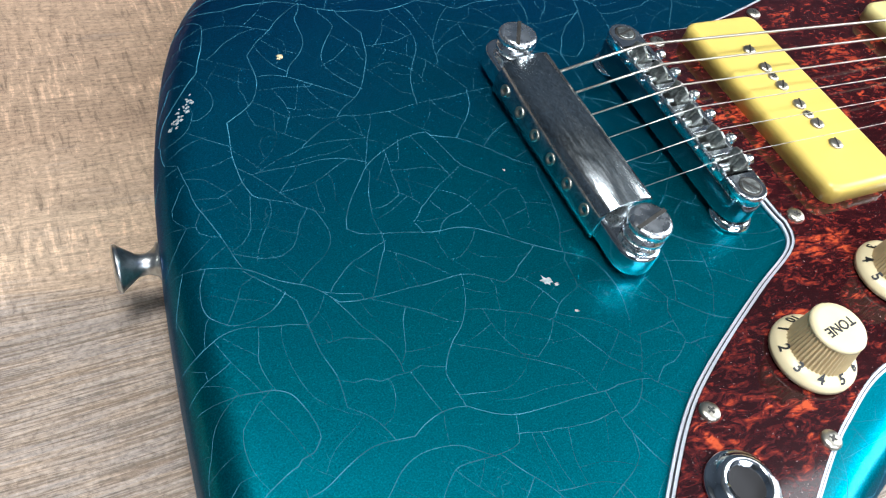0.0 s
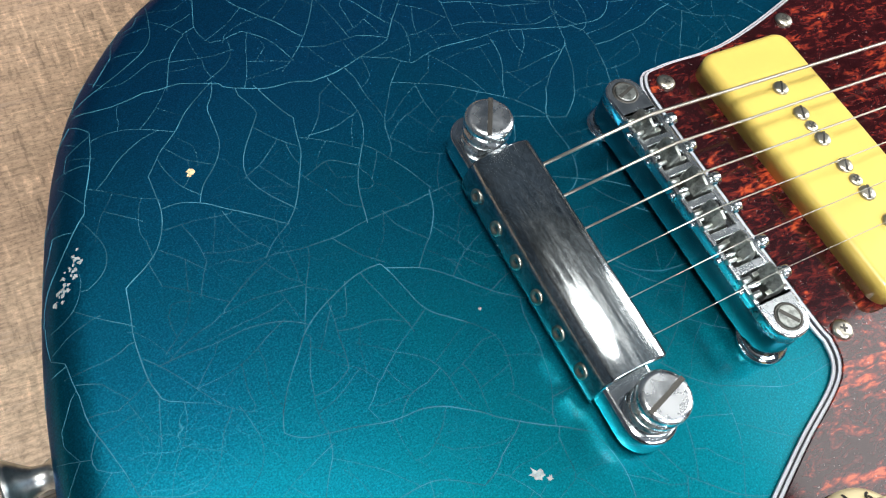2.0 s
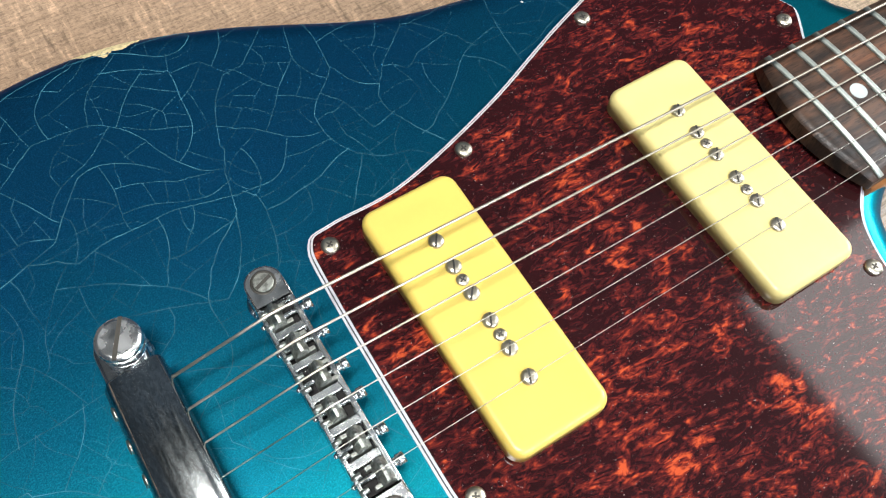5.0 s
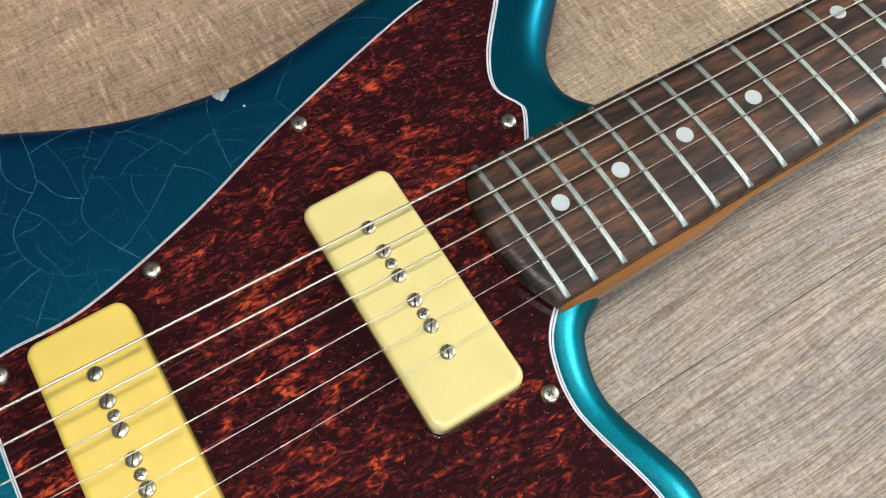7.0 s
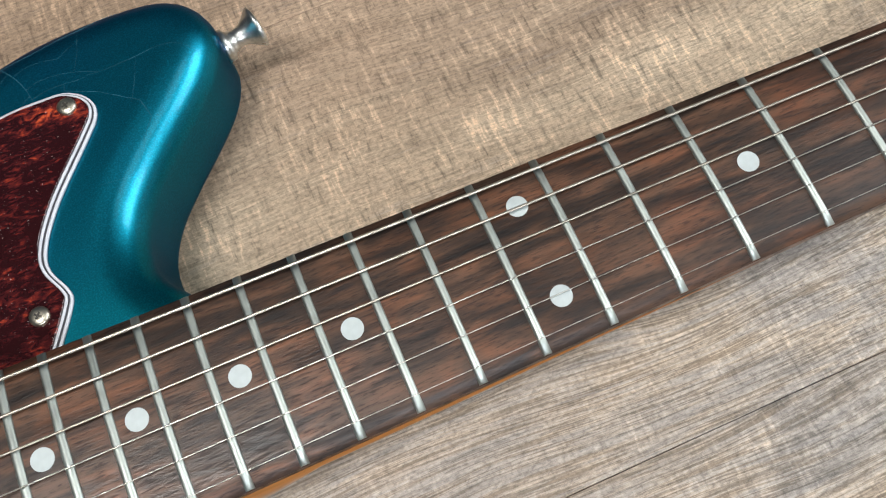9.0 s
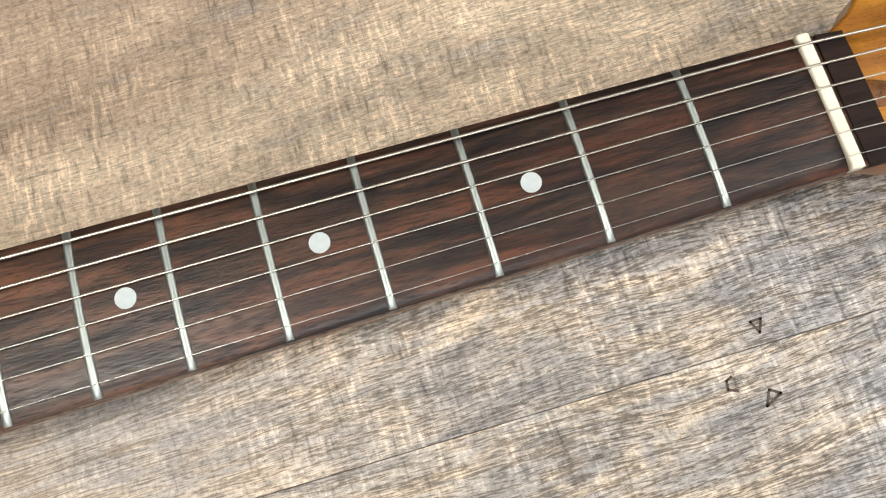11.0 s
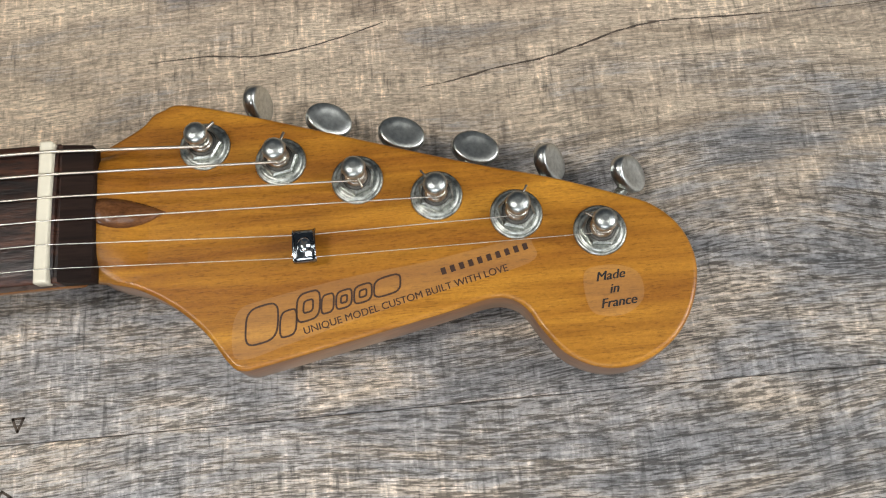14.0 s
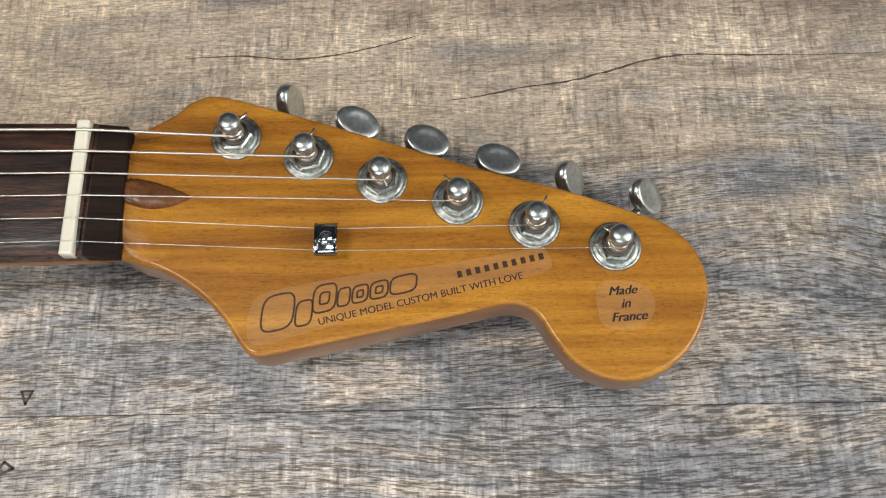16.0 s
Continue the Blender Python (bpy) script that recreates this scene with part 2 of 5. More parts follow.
def teal_paint(name):
    """Metallic teal lacquer under a clear coat, checked with fine pale cracks."""
    m, nt, b = material(name)
    pos = mapped(nt, (1, 1, 1))
    warp = put(nt, "ShaderNodeTexNoise", Scale=30.0, Detail=1.0)
    nt.links.new(pos, warp.inputs["Vector"])
    bent = nt.nodes.new("ShaderNodeVectorMath")
    bent.operation = "MULTIPLY_ADD"
    nt.links.new(warp.outputs["Color"], bent.inputs[0])
    bent.inputs[1].default_value = (0.014, 0.014, 0.0)
    nt.links.new(pos, bent.inputs[2])
    ripple = put(nt, "ShaderNodeTexNoise", Scale=150.0, Detail=2.0)
    nt.links.new(pos, ripple.inputs["Vector"])
    waved = nt.nodes.new("ShaderNodeVectorMath")
    waved.operation = "MULTIPLY_ADD"
    nt.links.new(ripple.outputs["Color"], waved.inputs[0])
    waved.inputs[1].default_value = (0.006, 0.006, 0.0)
    nt.links.new(bent.outputs[0], waved.inputs[2])
    flat = nt.nodes.new("ShaderNodeVectorMath")
    flat.operation = "MULTIPLY"
    nt.links.new(waved.outputs[0], flat.inputs[0])
    flat.inputs[1].default_value = (1, 1, 0)

    def cracks(scale, width, low, high, seed, stretch, rot):
        mp = nt.nodes.new("ShaderNodeMapping")
        mp.inputs["Scale"].default_value = (1.0, stretch, 0.0)
        mp.inputs["Rotation"].default_value = (0, 0, rot)
        nt.links.new(flat.outputs[0], mp.inputs["Vector"])
        v = nt.nodes.new("ShaderNodeTexVoronoi")
        v.feature, v.voronoi_dimensions = "DISTANCE_TO_EDGE", "2D"
        v.inputs["Scale"].default_value = scale
        v.inputs["Randomness"].default_value = 0.85
        nt.links.new(mp.outputs[0], v.inputs["Vector"])
        line = ramp(nt, v.outputs["Distance"], [(0.0, (1, 1, 1)), (width, (0, 0, 0))])
        gate = ramp(nt, noise_tex(nt, mapped(nt, (1, 1, 1), loc=(seed, 0, 0)), 26.0, 3), [(low, (0, 0, 0)), (high, (1, 1, 1))])
        return mix(nt, 1.0, line, gate, "MULTIPLY")

    small = cracks(78.0, 0.0060, 0.50, 0.62, 3.0, 1.3, -0.4)
    hair = cracks(150.0, 0.010, 0.48, 0.62, 7.0, 1.2, 1.1)
    net = mix(nt, 0.8, small, hair, "ADD")
    tone = noise_tex(nt, pos, 14.0, 3)
    faint = ramp(nt, noise_tex(nt, mapped(nt, (1, 1, 1), loc=(9, 4, 0)), 24.0, 3), [(0.36, (0.26, 0.26, 0.26)), (0.66, (0.90, 0.90, 0.90))])
    # painted-in light: green-teal where lamps catch the flake, blue-teal towards the dim side
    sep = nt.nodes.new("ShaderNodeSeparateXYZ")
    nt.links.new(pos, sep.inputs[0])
    dim_side = math_node(nt, "ADD", math_node(nt, "MULTIPLY", sep.outputs[1], 4.5), math_node(nt, "MULTIPLY", tone, 0.5))
    dim_side = math_node(nt, "SUBTRACT", dim_side, math_node(nt, "MULTIPLY", sep.outputs[0], 0.35))
    dim_side = math_node(nt, "SUBTRACT", dim_side, math_node(nt, "MULTIPLY", math_node(nt, "MAXIMUM", math_node(nt, "SUBTRACT", sep.outputs[0], 0.13), 0.0), 2.4))
    paint = ramp(nt, dim_side, [(0.09, (0.004, 0.178, 0.226)), (0.70, (0.008, 0.108, 0.242))])
    paint = mix(nt, 0.55, paint, ramp(nt, noise_tex(nt, pos, 2300.0, 3, 0.7), [(0.35, (0.55, 0.55, 0.55)), (0.5, (0.95, 0.95, 0.95)), (0.66, (1.7, 1.7, 1.7))]), "MULTIPLY")
    # the crazing dies out towards the horns
    worn = math_node(nt, "MULTIPLY", math_node(nt, "MULTIPLY", net, faint), ramp(nt, sep.outputs[0], [(0.08, (1, 1, 1)), (0.20, (0.35, 0.35, 0.35))]))
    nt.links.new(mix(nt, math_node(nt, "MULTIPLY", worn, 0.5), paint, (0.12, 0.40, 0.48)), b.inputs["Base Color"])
    b.inputs["Metallic"].default_value = 0.94
    b.inputs["Specular Tint"].default_value = (0.04, 0.16, 0.30, 1)
    flake = noise_tex(nt, pos, 2600.0, 2)
    nt.links.new(ramp(nt, flake, [(0.3, (0.28, 0.28, 0.28)), (0.7, (0.43, 0.43, 0.43))]), b.inputs["Roughness"])
    b.inputs["Coat Weight"].default_value = 0.12
    b.inputs["Coat Roughness"].default_value = 0.12
    h = math_node(nt, "SUBTRACT", math_node(nt, "MULTIPLY", flake, 0.5), math_node(nt, "MULTIPLY", net, 0.5))
    bump(nt, b, h, 0.15, 0.0002)
    return m


def tortoise(name):
    m, nt, b = material(name)
    pos = mapped(nt, (1.0, 1.8, 1), rot=(0, 0, 0.9))
    a = noise_tex(nt, pos, 80.0, 5, 0.62, 1.9)
    c = noise_tex(nt, mapped(nt, (1.0, 2.6, 1), rot=(0, 0, 1.05), loc=(3, 1, 0)), 165.0, 4, 0.62, 1.6)
    d = noise_tex(nt, mapped(nt, (1, 1, 1)), 22.0, 2)
    both = math_node(nt, "ADD", math_node(nt, "MULTIPLY", a, 0.47), math_node(nt, "MULTIPLY", c, 0.53))
    both = math_node(nt, "ADD", both, math_node(nt, "MULTIPLY", math_node(nt, "SUBTRACT", d, 0.5), 0.25))
    blob = noise_tex(nt, mapped(nt, (1.0, 1.5, 1), rot=(0, 0, 0.9), loc=(5, 2, 0)), 62.0, 4, 0.6, 1.0)
    both = math_node(nt, "ADD", both, math_node(nt, "MULTIPLY", math_node(nt, "MAXIMUM", math_node(nt, "SUBTRACT", blob, 0.55), 0.0), 0.9))
    col = ramp(nt, both, [(0.475, (0.021, 0.004, 0.005)), (0.540, (0.050, 0.008, 0.009)), (0.585, (0.125, 0.016, 0.012)), (0.622, (0.25, 0.032, 0.016)), (0.675, (0.50, 0.080, 0.026))])
    # dust specks
    dust = ramp(nt, noise_tex(nt, mapped(nt, (1, 1, 1), loc=(2, 7, 0)), 1500.0, 2, 0.5), [(0.715, (0, 0, 0)), (0.75, (1, 1, 1))])
    col = mix(nt, math_node(nt, "MULTIPLY", dust, 0.5), col, (0.55, 0.48, 0.45))
    nt.links.new(col, b.inputs["Base Color"])
    b.inputs["Roughness"].default_value = 0.07
    return m


def grained(name, stops, along, across, rough, coat=0.0, bumps=0.2, wave=0.6, fine=0.5, spec=0.35):
    """Wood with its grain along x."""
    m, nt, b = material(name)
    n = noise_tex(nt, mapped(nt, (along, across, across)), 1.0, 6, 0.6, wave)
    f = noise_tex(nt, mapped(nt, (along * 5, across * 9, across * 9)), 1.0, 3, 0.6)
    col = ramp(nt, n, stops)
    col = mix(nt, fine, col, ramp(nt, f, [(0.34, (0.45, 0.42, 0.40)), (0.52, (1, 1, 1)), (0.7, (1.2, 1.18, 1.15))]), "MULTIPLY")
    nt.links.new(col, b.inputs["Base Color"])
    b.inputs["Roughness"].default_value = rough
    b.inputs["Coat Weight"].default_value = coat
    b.inputs["Coat Roughness"].default_value = 0.1
    b.inputs["Specular IOR Level"].default_value = spec
    bump(nt, b, f, bumps, 0.0002)
    return m


def rosewood(name):
    """Dark rosewood: brown and slate patches, short open pores and darker veins along x."""
    m, nt, b = material(name)
    vein = noise_tex(nt, mapped(nt, (26.0, 185.0, 60.0)), 1.0, 5, 0.62, 0.5)
    patch = noise_tex(nt, mapped(nt, (30.0, 70.0, 30.0), loc=(4, 2, 0)), 1.0, 3, 0.6, 0.8)
    pores = noise_tex(nt, mapped(nt, (210.0, 1700.0, 300.0)), 1.0, 3, 0.65)
    col = ramp(nt, vein, [(0.36, (0.018, 0.013, 0.011)), (0.48, (0.048, 0.027, 0.018)), (0.62, (0.118, 0.060, 0.036))])
    col = mix(nt, 1.0, col, ramp(nt, patch, [(0.38, (0.62, 0.72, 0.80)), (0.50, (1, 1, 1)), (0.62, (1.35, 1.15, 1.02))]), "MULTIPLY")
    col = mix(nt, 0.8, col, ramp(nt, pores, [(0.37, (0.30, 0.28, 0.27)), (0.45, (1, 1, 1)), (0.62, (1.25, 1.22, 1.2))]), "MULTIPLY")
    # the colour darkens unevenly along the board towards the nut
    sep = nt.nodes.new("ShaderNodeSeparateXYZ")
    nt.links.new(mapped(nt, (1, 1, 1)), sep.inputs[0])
    toward_nut = math_node(nt, "ADD", sep.outputs[0], math_node(nt, "MULTIPLY", math_node(nt, "SUBTRACT", patch, 0.5), 0.35))
    col = mix(nt, 1.0, col, ramp(nt, toward_nut, [(0.36, (1, 1, 1)), (0.60, (0.60, 0.52, 0.54))]), "MULTIPLY")
    nt.links.new(col, b.inputs["Base Color"])
    nt.links.new(ramp(nt, pores, [(0.35, (0.58, 0.58, 0.58)), (0.55, (0.33, 0.33, 0.33))]), b.inputs["Roughness"])
    b.inputs["Specular IOR Level"].default_value = 0.40
    bump(nt, b, pores, 0.5, 0.0002)
    return m


def metal(name, color, rough, wear=0.12, dull=0.0):
    m, nt, b = material(name)
    n = noise_tex(nt, mapped(nt, (1, 1, 1)), 260.0, 4)
    nt.links.new(ramp(nt, n, [(0.3, (rough,) * 3), (0.75, (rough + wear,) * 3)]), b.inputs["Roughness"])
    b.inputs["Base Color"].default_value = (*color, 1)
    if dull:
        stain = noise_tex(nt, mapped(nt, (1, 1, 1), loc=(4, 1, 2)), 620.0, 4, 0.65)
        nt.links.new(ramp(nt, stain, [(0.36, tuple(c * (1 - dull) for c in color)), (0.58, color)]), b.inputs["Base Color"])
    b.inputs["Metallic"].default_value = 1.0
    return m


def scratched(name, color):
    """Polished metal with fine arcs and rubs."""
    m, nt, b = material(name)
    rub = noise_tex(nt, mapped(nt, (2200, 90, 90), rot=(0, 0, 0.06)), 1.0, 3, 0.6, 0.3)
    arc = noise_tex(nt, mapped(nt, (120, 60, 60), rot=(0, 0, -0.5)), 1.0, 3, 0.6, 0.8)
    both = mix(nt, 0.5, rub, arc)
    nt.links.new(ramp(nt, both, [(0.40, (0.10, 0.10, 0.10)), (0.60, (0.27, 0.27, 0.27))]), b.inputs["Roughness"])
    fine = noise_tex(nt, mapped(nt, (900, 420, 420), rot=(0, 0, 0.5)), 1.0, 5, 0.7, 1.5)
    low, high = tuple(c * 0.62 for c in color), tuple(min(1.0, c * 1.25) for c in color)
    nt.links.new(ramp(nt, fine, [(0.36, low), (0.64, high)]), b.inputs["Base Color"])
    b.inputs["Metallic"].default_value = 1.0
    bump(nt, b, both, 0.03, 0.0002)
    return m


def maple(name, film=0.0):
    """Amber-stained maple: soft arched figure, fibres and short dark pores along x."""
    m, nt, b = material(name)
    figure = noise_tex(nt, mapped(nt, (7.0, 62.0, 7.0), rot=(0, 0, 0.10)), 1.0, 3, 0.55, 1.6)
    bands = noise_tex(nt, mapped(nt, (10.0, 330.0, 10.0), rot=(0, 0, 0.10)), 1.0, 4, 0.6, 1.2)
    pores = noise_tex(nt, mapped(nt, (330.0, 2300.0, 330.0)), 1.0, 3, 0.6)
    flake = noise_tex(nt, mapped(nt, (900.0, 1500.0, 900.0)), 1.0, 3, 0.7)
    col = ramp(nt, figure, [(0.34, (0.280, 0.103, 0.009)), (0.50, (0.378, 0.155, 0.013)), (0.66, (0.478, 0.213, 0.021))])
    col = mix(nt, 1.0, col, ramp(nt, bands, [(0.40, (0.88, 0.85, 0.80)), (0.48, (0.99, 0.98, 0.97)), (0.60, (1.07, 1.08, 1.1))]), "MULTIPLY")
    col = mix(nt, 0.52, col, ramp(nt, pores, [(0.36, (0.48, 0.42, 0.34)), (0.43, (1, 1, 1)), (0.60, (1.14, 1.14, 1.14))]), "MULTIPLY")
    col = mix(nt, 0.35, col, ramp(nt, flake, [(0.36, (0.7, 0.68, 0.66)), (0.62, (1.25, 1.25, 1.25))]), "MULTIPLY")
    col = mix(nt, film, col, (0.50, 0.30, 0.15))
    nt.links.new(col, b.inputs["Base Color"])
    nt.links.new(ramp(nt, flake, [(0.3, (0.34, 0.34, 0.34)), (0.7, (0.48, 0.48, 0.48))]), b.inputs["Roughness"])
    b.inputs["Coat Weight"].default_value, b.inputs["Coat Roughness"].default_value = 0.28, 0.12
    b.inputs["Specular IOR Level"].default_value = 0.35
    bump(nt, b, math_node(nt, "ADD", pores, math_node(nt, "MULTIPLY", flake, 0.5)), 0.18, 0.0003)
    return m


M_FLOOR = laminate("oak_laminate")
M_CRACK = plain("crack_dark", (0.078, 0.058, 0.043), 0.9, vary=0.5, scale=400)
M_WALL = plain("wall_paint", (0.020, 0.030, 0.042), 0.9, vary=0.05, scale=6)
M_CEIL = plain("ceiling_paint", (0.100, 0.118, 0.130), 0.9, vary=0.03, scale=6)
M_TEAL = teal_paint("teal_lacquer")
M_TORT = tortoise("tortoise_plastic")
M_PLY_WHITE = plain("ply_white", (0.62, 0.64, 0.68), 0.45)
M_PLY_BLACK = plain("ply_black", (0.03, 0.03, 0.035), 0.4)
M_CREAM = plain("cream_plastic", (0.72, 0.535, 0.118), 0.32, vary=0.05, scale=60, coat=0.2)
M_CREAM_PALE = plain("pale_cream_plastic", (0.71, 0.605, 0.245), 0.32, vary=0.05, scale=60, coat=0.2)
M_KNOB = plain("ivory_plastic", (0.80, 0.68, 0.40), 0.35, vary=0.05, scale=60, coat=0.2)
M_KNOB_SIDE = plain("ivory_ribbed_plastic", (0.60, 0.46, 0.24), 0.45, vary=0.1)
M_CHROME = metal("chrome", (0.78, 0.80, 0.81), 0.06, 0.12)
M_CHROME_WORN = scratched("scuffed_chrome", (0.56, 0.60, 0.60))
M_NICKEL = metal("nickel", (0.58, 0.54, 0.44), 0.28, 0.16)
# dark metal with the shade of slots and gaps put into its colour
M_SLOT = metal("slot_gap_shade", (0.10, 0.095, 0.085), 0.5, 0.2)
M_BUTTON = metal("brushed_nickel", (0.66, 0.675, 0.64), 0.27, 0.12, 0.25)
M_SATIN = metal("rubbed_chrome", (0.70, 0.73, 0.74), 0.19, 0.12)
M_STUD = metal("polished_stud", (0.84, 0.86, 0.86), 0.17, 0.20)
M_POST = metal("satin_nickel", (0.58, 0.61, 0.58), 0.30, 0.12, 0.35)
M_AGED = metal("aged_nickel", (0.50, 0.520, 0.475), 0.30, 0.20, 0.55)
M_STEEL = metal("string_steel", (0.64, 0.615, 0.55), 0.30, 0.1)
M_WOUND = metal("wound_string", (0.58, 0.535, 0.45), 0.36, 0.1)
M_FRET = metal("fret_nickel", (0.50, 0.545, 0.505), 0.40, 0.2)
# near-black that paints the shade inside saddle wells and the jack socket
M_DARK = plain("recess_shade", (0.008, 0.007, 0.007), 0.7)
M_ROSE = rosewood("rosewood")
M_ROSE_END = grained("dark_rosewood", [(0.3, (0.010, 0.006, 0.005)), (0.7, (0.030, 0.016, 0.011))], 9.0, 150.0, 0.6, spec=0.12)
M_MAPLE = maple("amber_maple")
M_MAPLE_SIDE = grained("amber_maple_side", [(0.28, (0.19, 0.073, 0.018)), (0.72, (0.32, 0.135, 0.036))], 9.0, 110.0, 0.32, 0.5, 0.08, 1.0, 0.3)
M_PLUG = grained("walnut_plug", [(0.3, (0.075, 0.028, 0.010)), (0.7, (0.20, 0.082, 0.028))], 60.0, 240.0, 0.25, 0.6)
M_BONE = plain("bone", (0.80, 0.74, 0.58), 0.35, vary=0.06)
M_PEARL = plain("pearl_dot", (0.50, 0.55, 0.54), 0.30, vary=0.08, scale=300)
M_INK = plain("dark_ink", (0.045, 0.018, 0.008), 0.5)
M_DECAL = maple("decal_film", 0.22)
M_BLACK_INK = plain("black_ink", (0.012, 0.012, 0.012), 0.5)
M_CRAZE = plain("crazing_line", (0.038, 0.166, 0.228), 0.6, vary=0.6, scale=90)
M_CRAZE.node_tree.nodes["Principled BSDF"].inputs["Specular IOR Level"].default_value = 0.12
M_BARE = plain("bare_wood_chip", (0.60, 0.50, 0.27), 0.8, vary=0.35, scale=700, bumps=0.6)
M_PRIMER = plain("primer_chip", (0.32, 0.37, 0.36), 0.75, vary=0.35, scale=900, bumps=0.5)
# chrome with dark reflections put into its base colour: bridge bar, string tree
M_CHROME_SHADED = metal("shaded_chrome", (0.30, 0.32, 0.335), 0.10, 0.10)
M_LAMP = plain("lamp_frame", (0.75, 0.75, 0.75), 0.5)


# ---- building helpers ----
NECK_A, NECK_B = 0.0546, -0.0274
BODY_TOP = 0.0443
EDGE_R = 0.0125
GUARD_TOP = 0.0470


def neck_z(x):
    """Height of the fretboard's crown."""
    return NECK_A + NECK_B * (x - 0.2)


def arm_drop(x, y):
    """How far the forearm bevel of the bass-side bout falls below the flat top."""
    s = -0.64 * x + 0.77 * y - 0.122
    return 3.2 * s * s if s > 0 else 0.0


def head_z(x):
    """Height of the headstock's face."""
    return 0.0290 + NECK_B * (x - 0.78)


def fret_x(n):
    return 0.648 * 2 ** (-n / 12)


def half_width(x):
    return 0.0212 + (0.0277 - 0.0212) * (0.648 - x) / (0.648 - 0.178)


def spline(points, per=8, closed=True):
    """Catmull-Rom through points given in millimetres; returns metres."""
    n, out = len(points), []
    for i in range(n if closed else n - 1):
        if closed:
            p = [Vector(points[(i + k - 1) % n]) for k in range(4)]
        else:
            p = [Vector(points[min(max(i + k - 1, 0), n - 1)]) for k in range(4)]
        for s in range(per):
            u = s / per
            out.append(0.5 * (2 * p[1] + (p[2] - p[0]) * u + (2 * p[0] - 5 * p[1] + 4 * p[2] - p[3]) * u * u + (3 * p[1] - p[0] - 3 * p[2] + p[3]) * u ** 3) / 1000)
    if not closed:
        out.append(Vector(points[-1]) / 1000)
    return out


def resample(poly, step):
    """Even spacing along a closed outline."""
    n = len(poly)
    lengths = [(poly[(i + 1) % n] - poly[i]).length for i in range(n)]
    total = sum(lengths)
    count = max(12, int(total / step))
    out, i, done = [], 0, 0.0
    for k in range(count):
        want = total * k / count
        while done + lengths[i] < want:
            done += lengths[i]
            i += 1
        u = (want - done) / max(lengths[i], 1e-9)
        out.append(poly[i].lerp(poly[(i + 1) % n], u))
    return out


def turned_left(poly):
    a = sum(poly[i - 1].x * poly[i].y - poly[i].x * poly[i - 1].y for i in range(len(poly)))
    return poly if a > 0 else poly[::-1]


def inset(poly, d):
    """Moves an anticlockwise outline inwards by d."""
    n, out = len(poly), []
    for i in range(n):
        t = poly[(i + 1) % n] - poly[i - 1]
        out.append(poly[i] + Vector((-t.y, t.x)).normalized() * d)
    return out


def stadium(hx, hy, r, n=6):
    """Rounded rectangle, half sizes hx and hy."""
    out = []
    for cx, cy, a0 in ((hx - r, hy - r, 0), (-hx + r, hy - r, 90), (-hx + r, -hy + r, 180), (hx - r, -hy + r, 270)):
        for k in range(n + 1):
            a = radians(a0 + 90 * k / n)
            out.append(Vector((cx + r * math.cos(a), cy + r * math.sin(a))))
    return out


def loft(rings, cap_low=True, cap_high=True, bm=None):
    """Closed rings of 3D points, lowest first, skinned and capped."""
    bm = bm or bmesh.new()
    rows = [[bm.verts.new(p) for p in ring] for ring in rings]
    n = len(rows[0])
    for a, b in zip(rows, rows[1:]):
        for i in range(n):
            f = bm.faces.new((a[i], a[(i + 1) % n], b[(i + 1) % n], b[i]))
            f.smooth = True
    if cap_low:
        bm.faces.new(rows[0][::-1])
    if cap_high:
        bm.faces.new(rows[-1])
    return bm


def slab(poly, low, high, edge=0.0, steps=4, under=0.0, bm=None):
    """An outline raised from low to high with its upper edge rounded by edge, the lower by under."""
    zl = low if callable(low) else (lambda x: low)
    zh = high if callable(high) else (lambda x: high)
    rings = []
    if under:
        for k in range(steps + 1):
            a = radians(90 * k / steps)
            rings.append([(p.x, p.y, zl(p.x) + under * (1 - math.sin(a))) for p in inset(poly, under * (1 - math.cos(a)))][:])
        rings = rings[::-1]
        rings = [[(x, y, z) for x, y, z in ring] for ring in rings]
        rings = sorted(rings, key=lambda ring: ring[0][2])
    else:
        rings.append([(p.x, p.y, zl(p.x)) for p in poly])
    if edge:
        for k in range(steps + 1):
            a = radians(90 * k / steps)
            rings.append([(p.x, p.y, zh(p.x) - edge * (1 - math.sin(a))) for p in inset(poly, edge * (1 - math.cos(a)))])
        rings.append([(p.x, p.y, zh(p.x)) for p in inset(poly, edge * 1.12)])
    else:
        rings.append([(p.x, p.y, zh(p.x)) for p in poly])
    return loft(rings, bm=bm)


def box(bm, lo, hi):
    v = [bm.verts.new((x, y, z)) for z in (lo[2], hi[2]) for x, y in ((lo[0], lo[1]), (hi[0], lo[1]), (hi[0], hi[1]), (lo[0], hi[1]))]
    for ids in ((3, 2, 1, 0), (4, 5, 6, 7), (0, 1, 5, 4), (1, 2, 6, 5), (2, 3, 7, 6), (3, 0, 4, 7)):
        bm.faces.new([v[i] for i in ids])
    return bm


def lathe(profile, n=24, bm=None, m=None):
    """Profile of (radius, z), turned about z."""
    rings = [[(r * math.cos(2 * math.pi * k / n), r * math.sin(2 * math.pi * k / n), z) for k in range(n)] for r, z in profile]
    if m is not None:
        rings = [[m @ Vector(p) for p in ring] for ring in rings]
    return loft(rings, bm=bm)


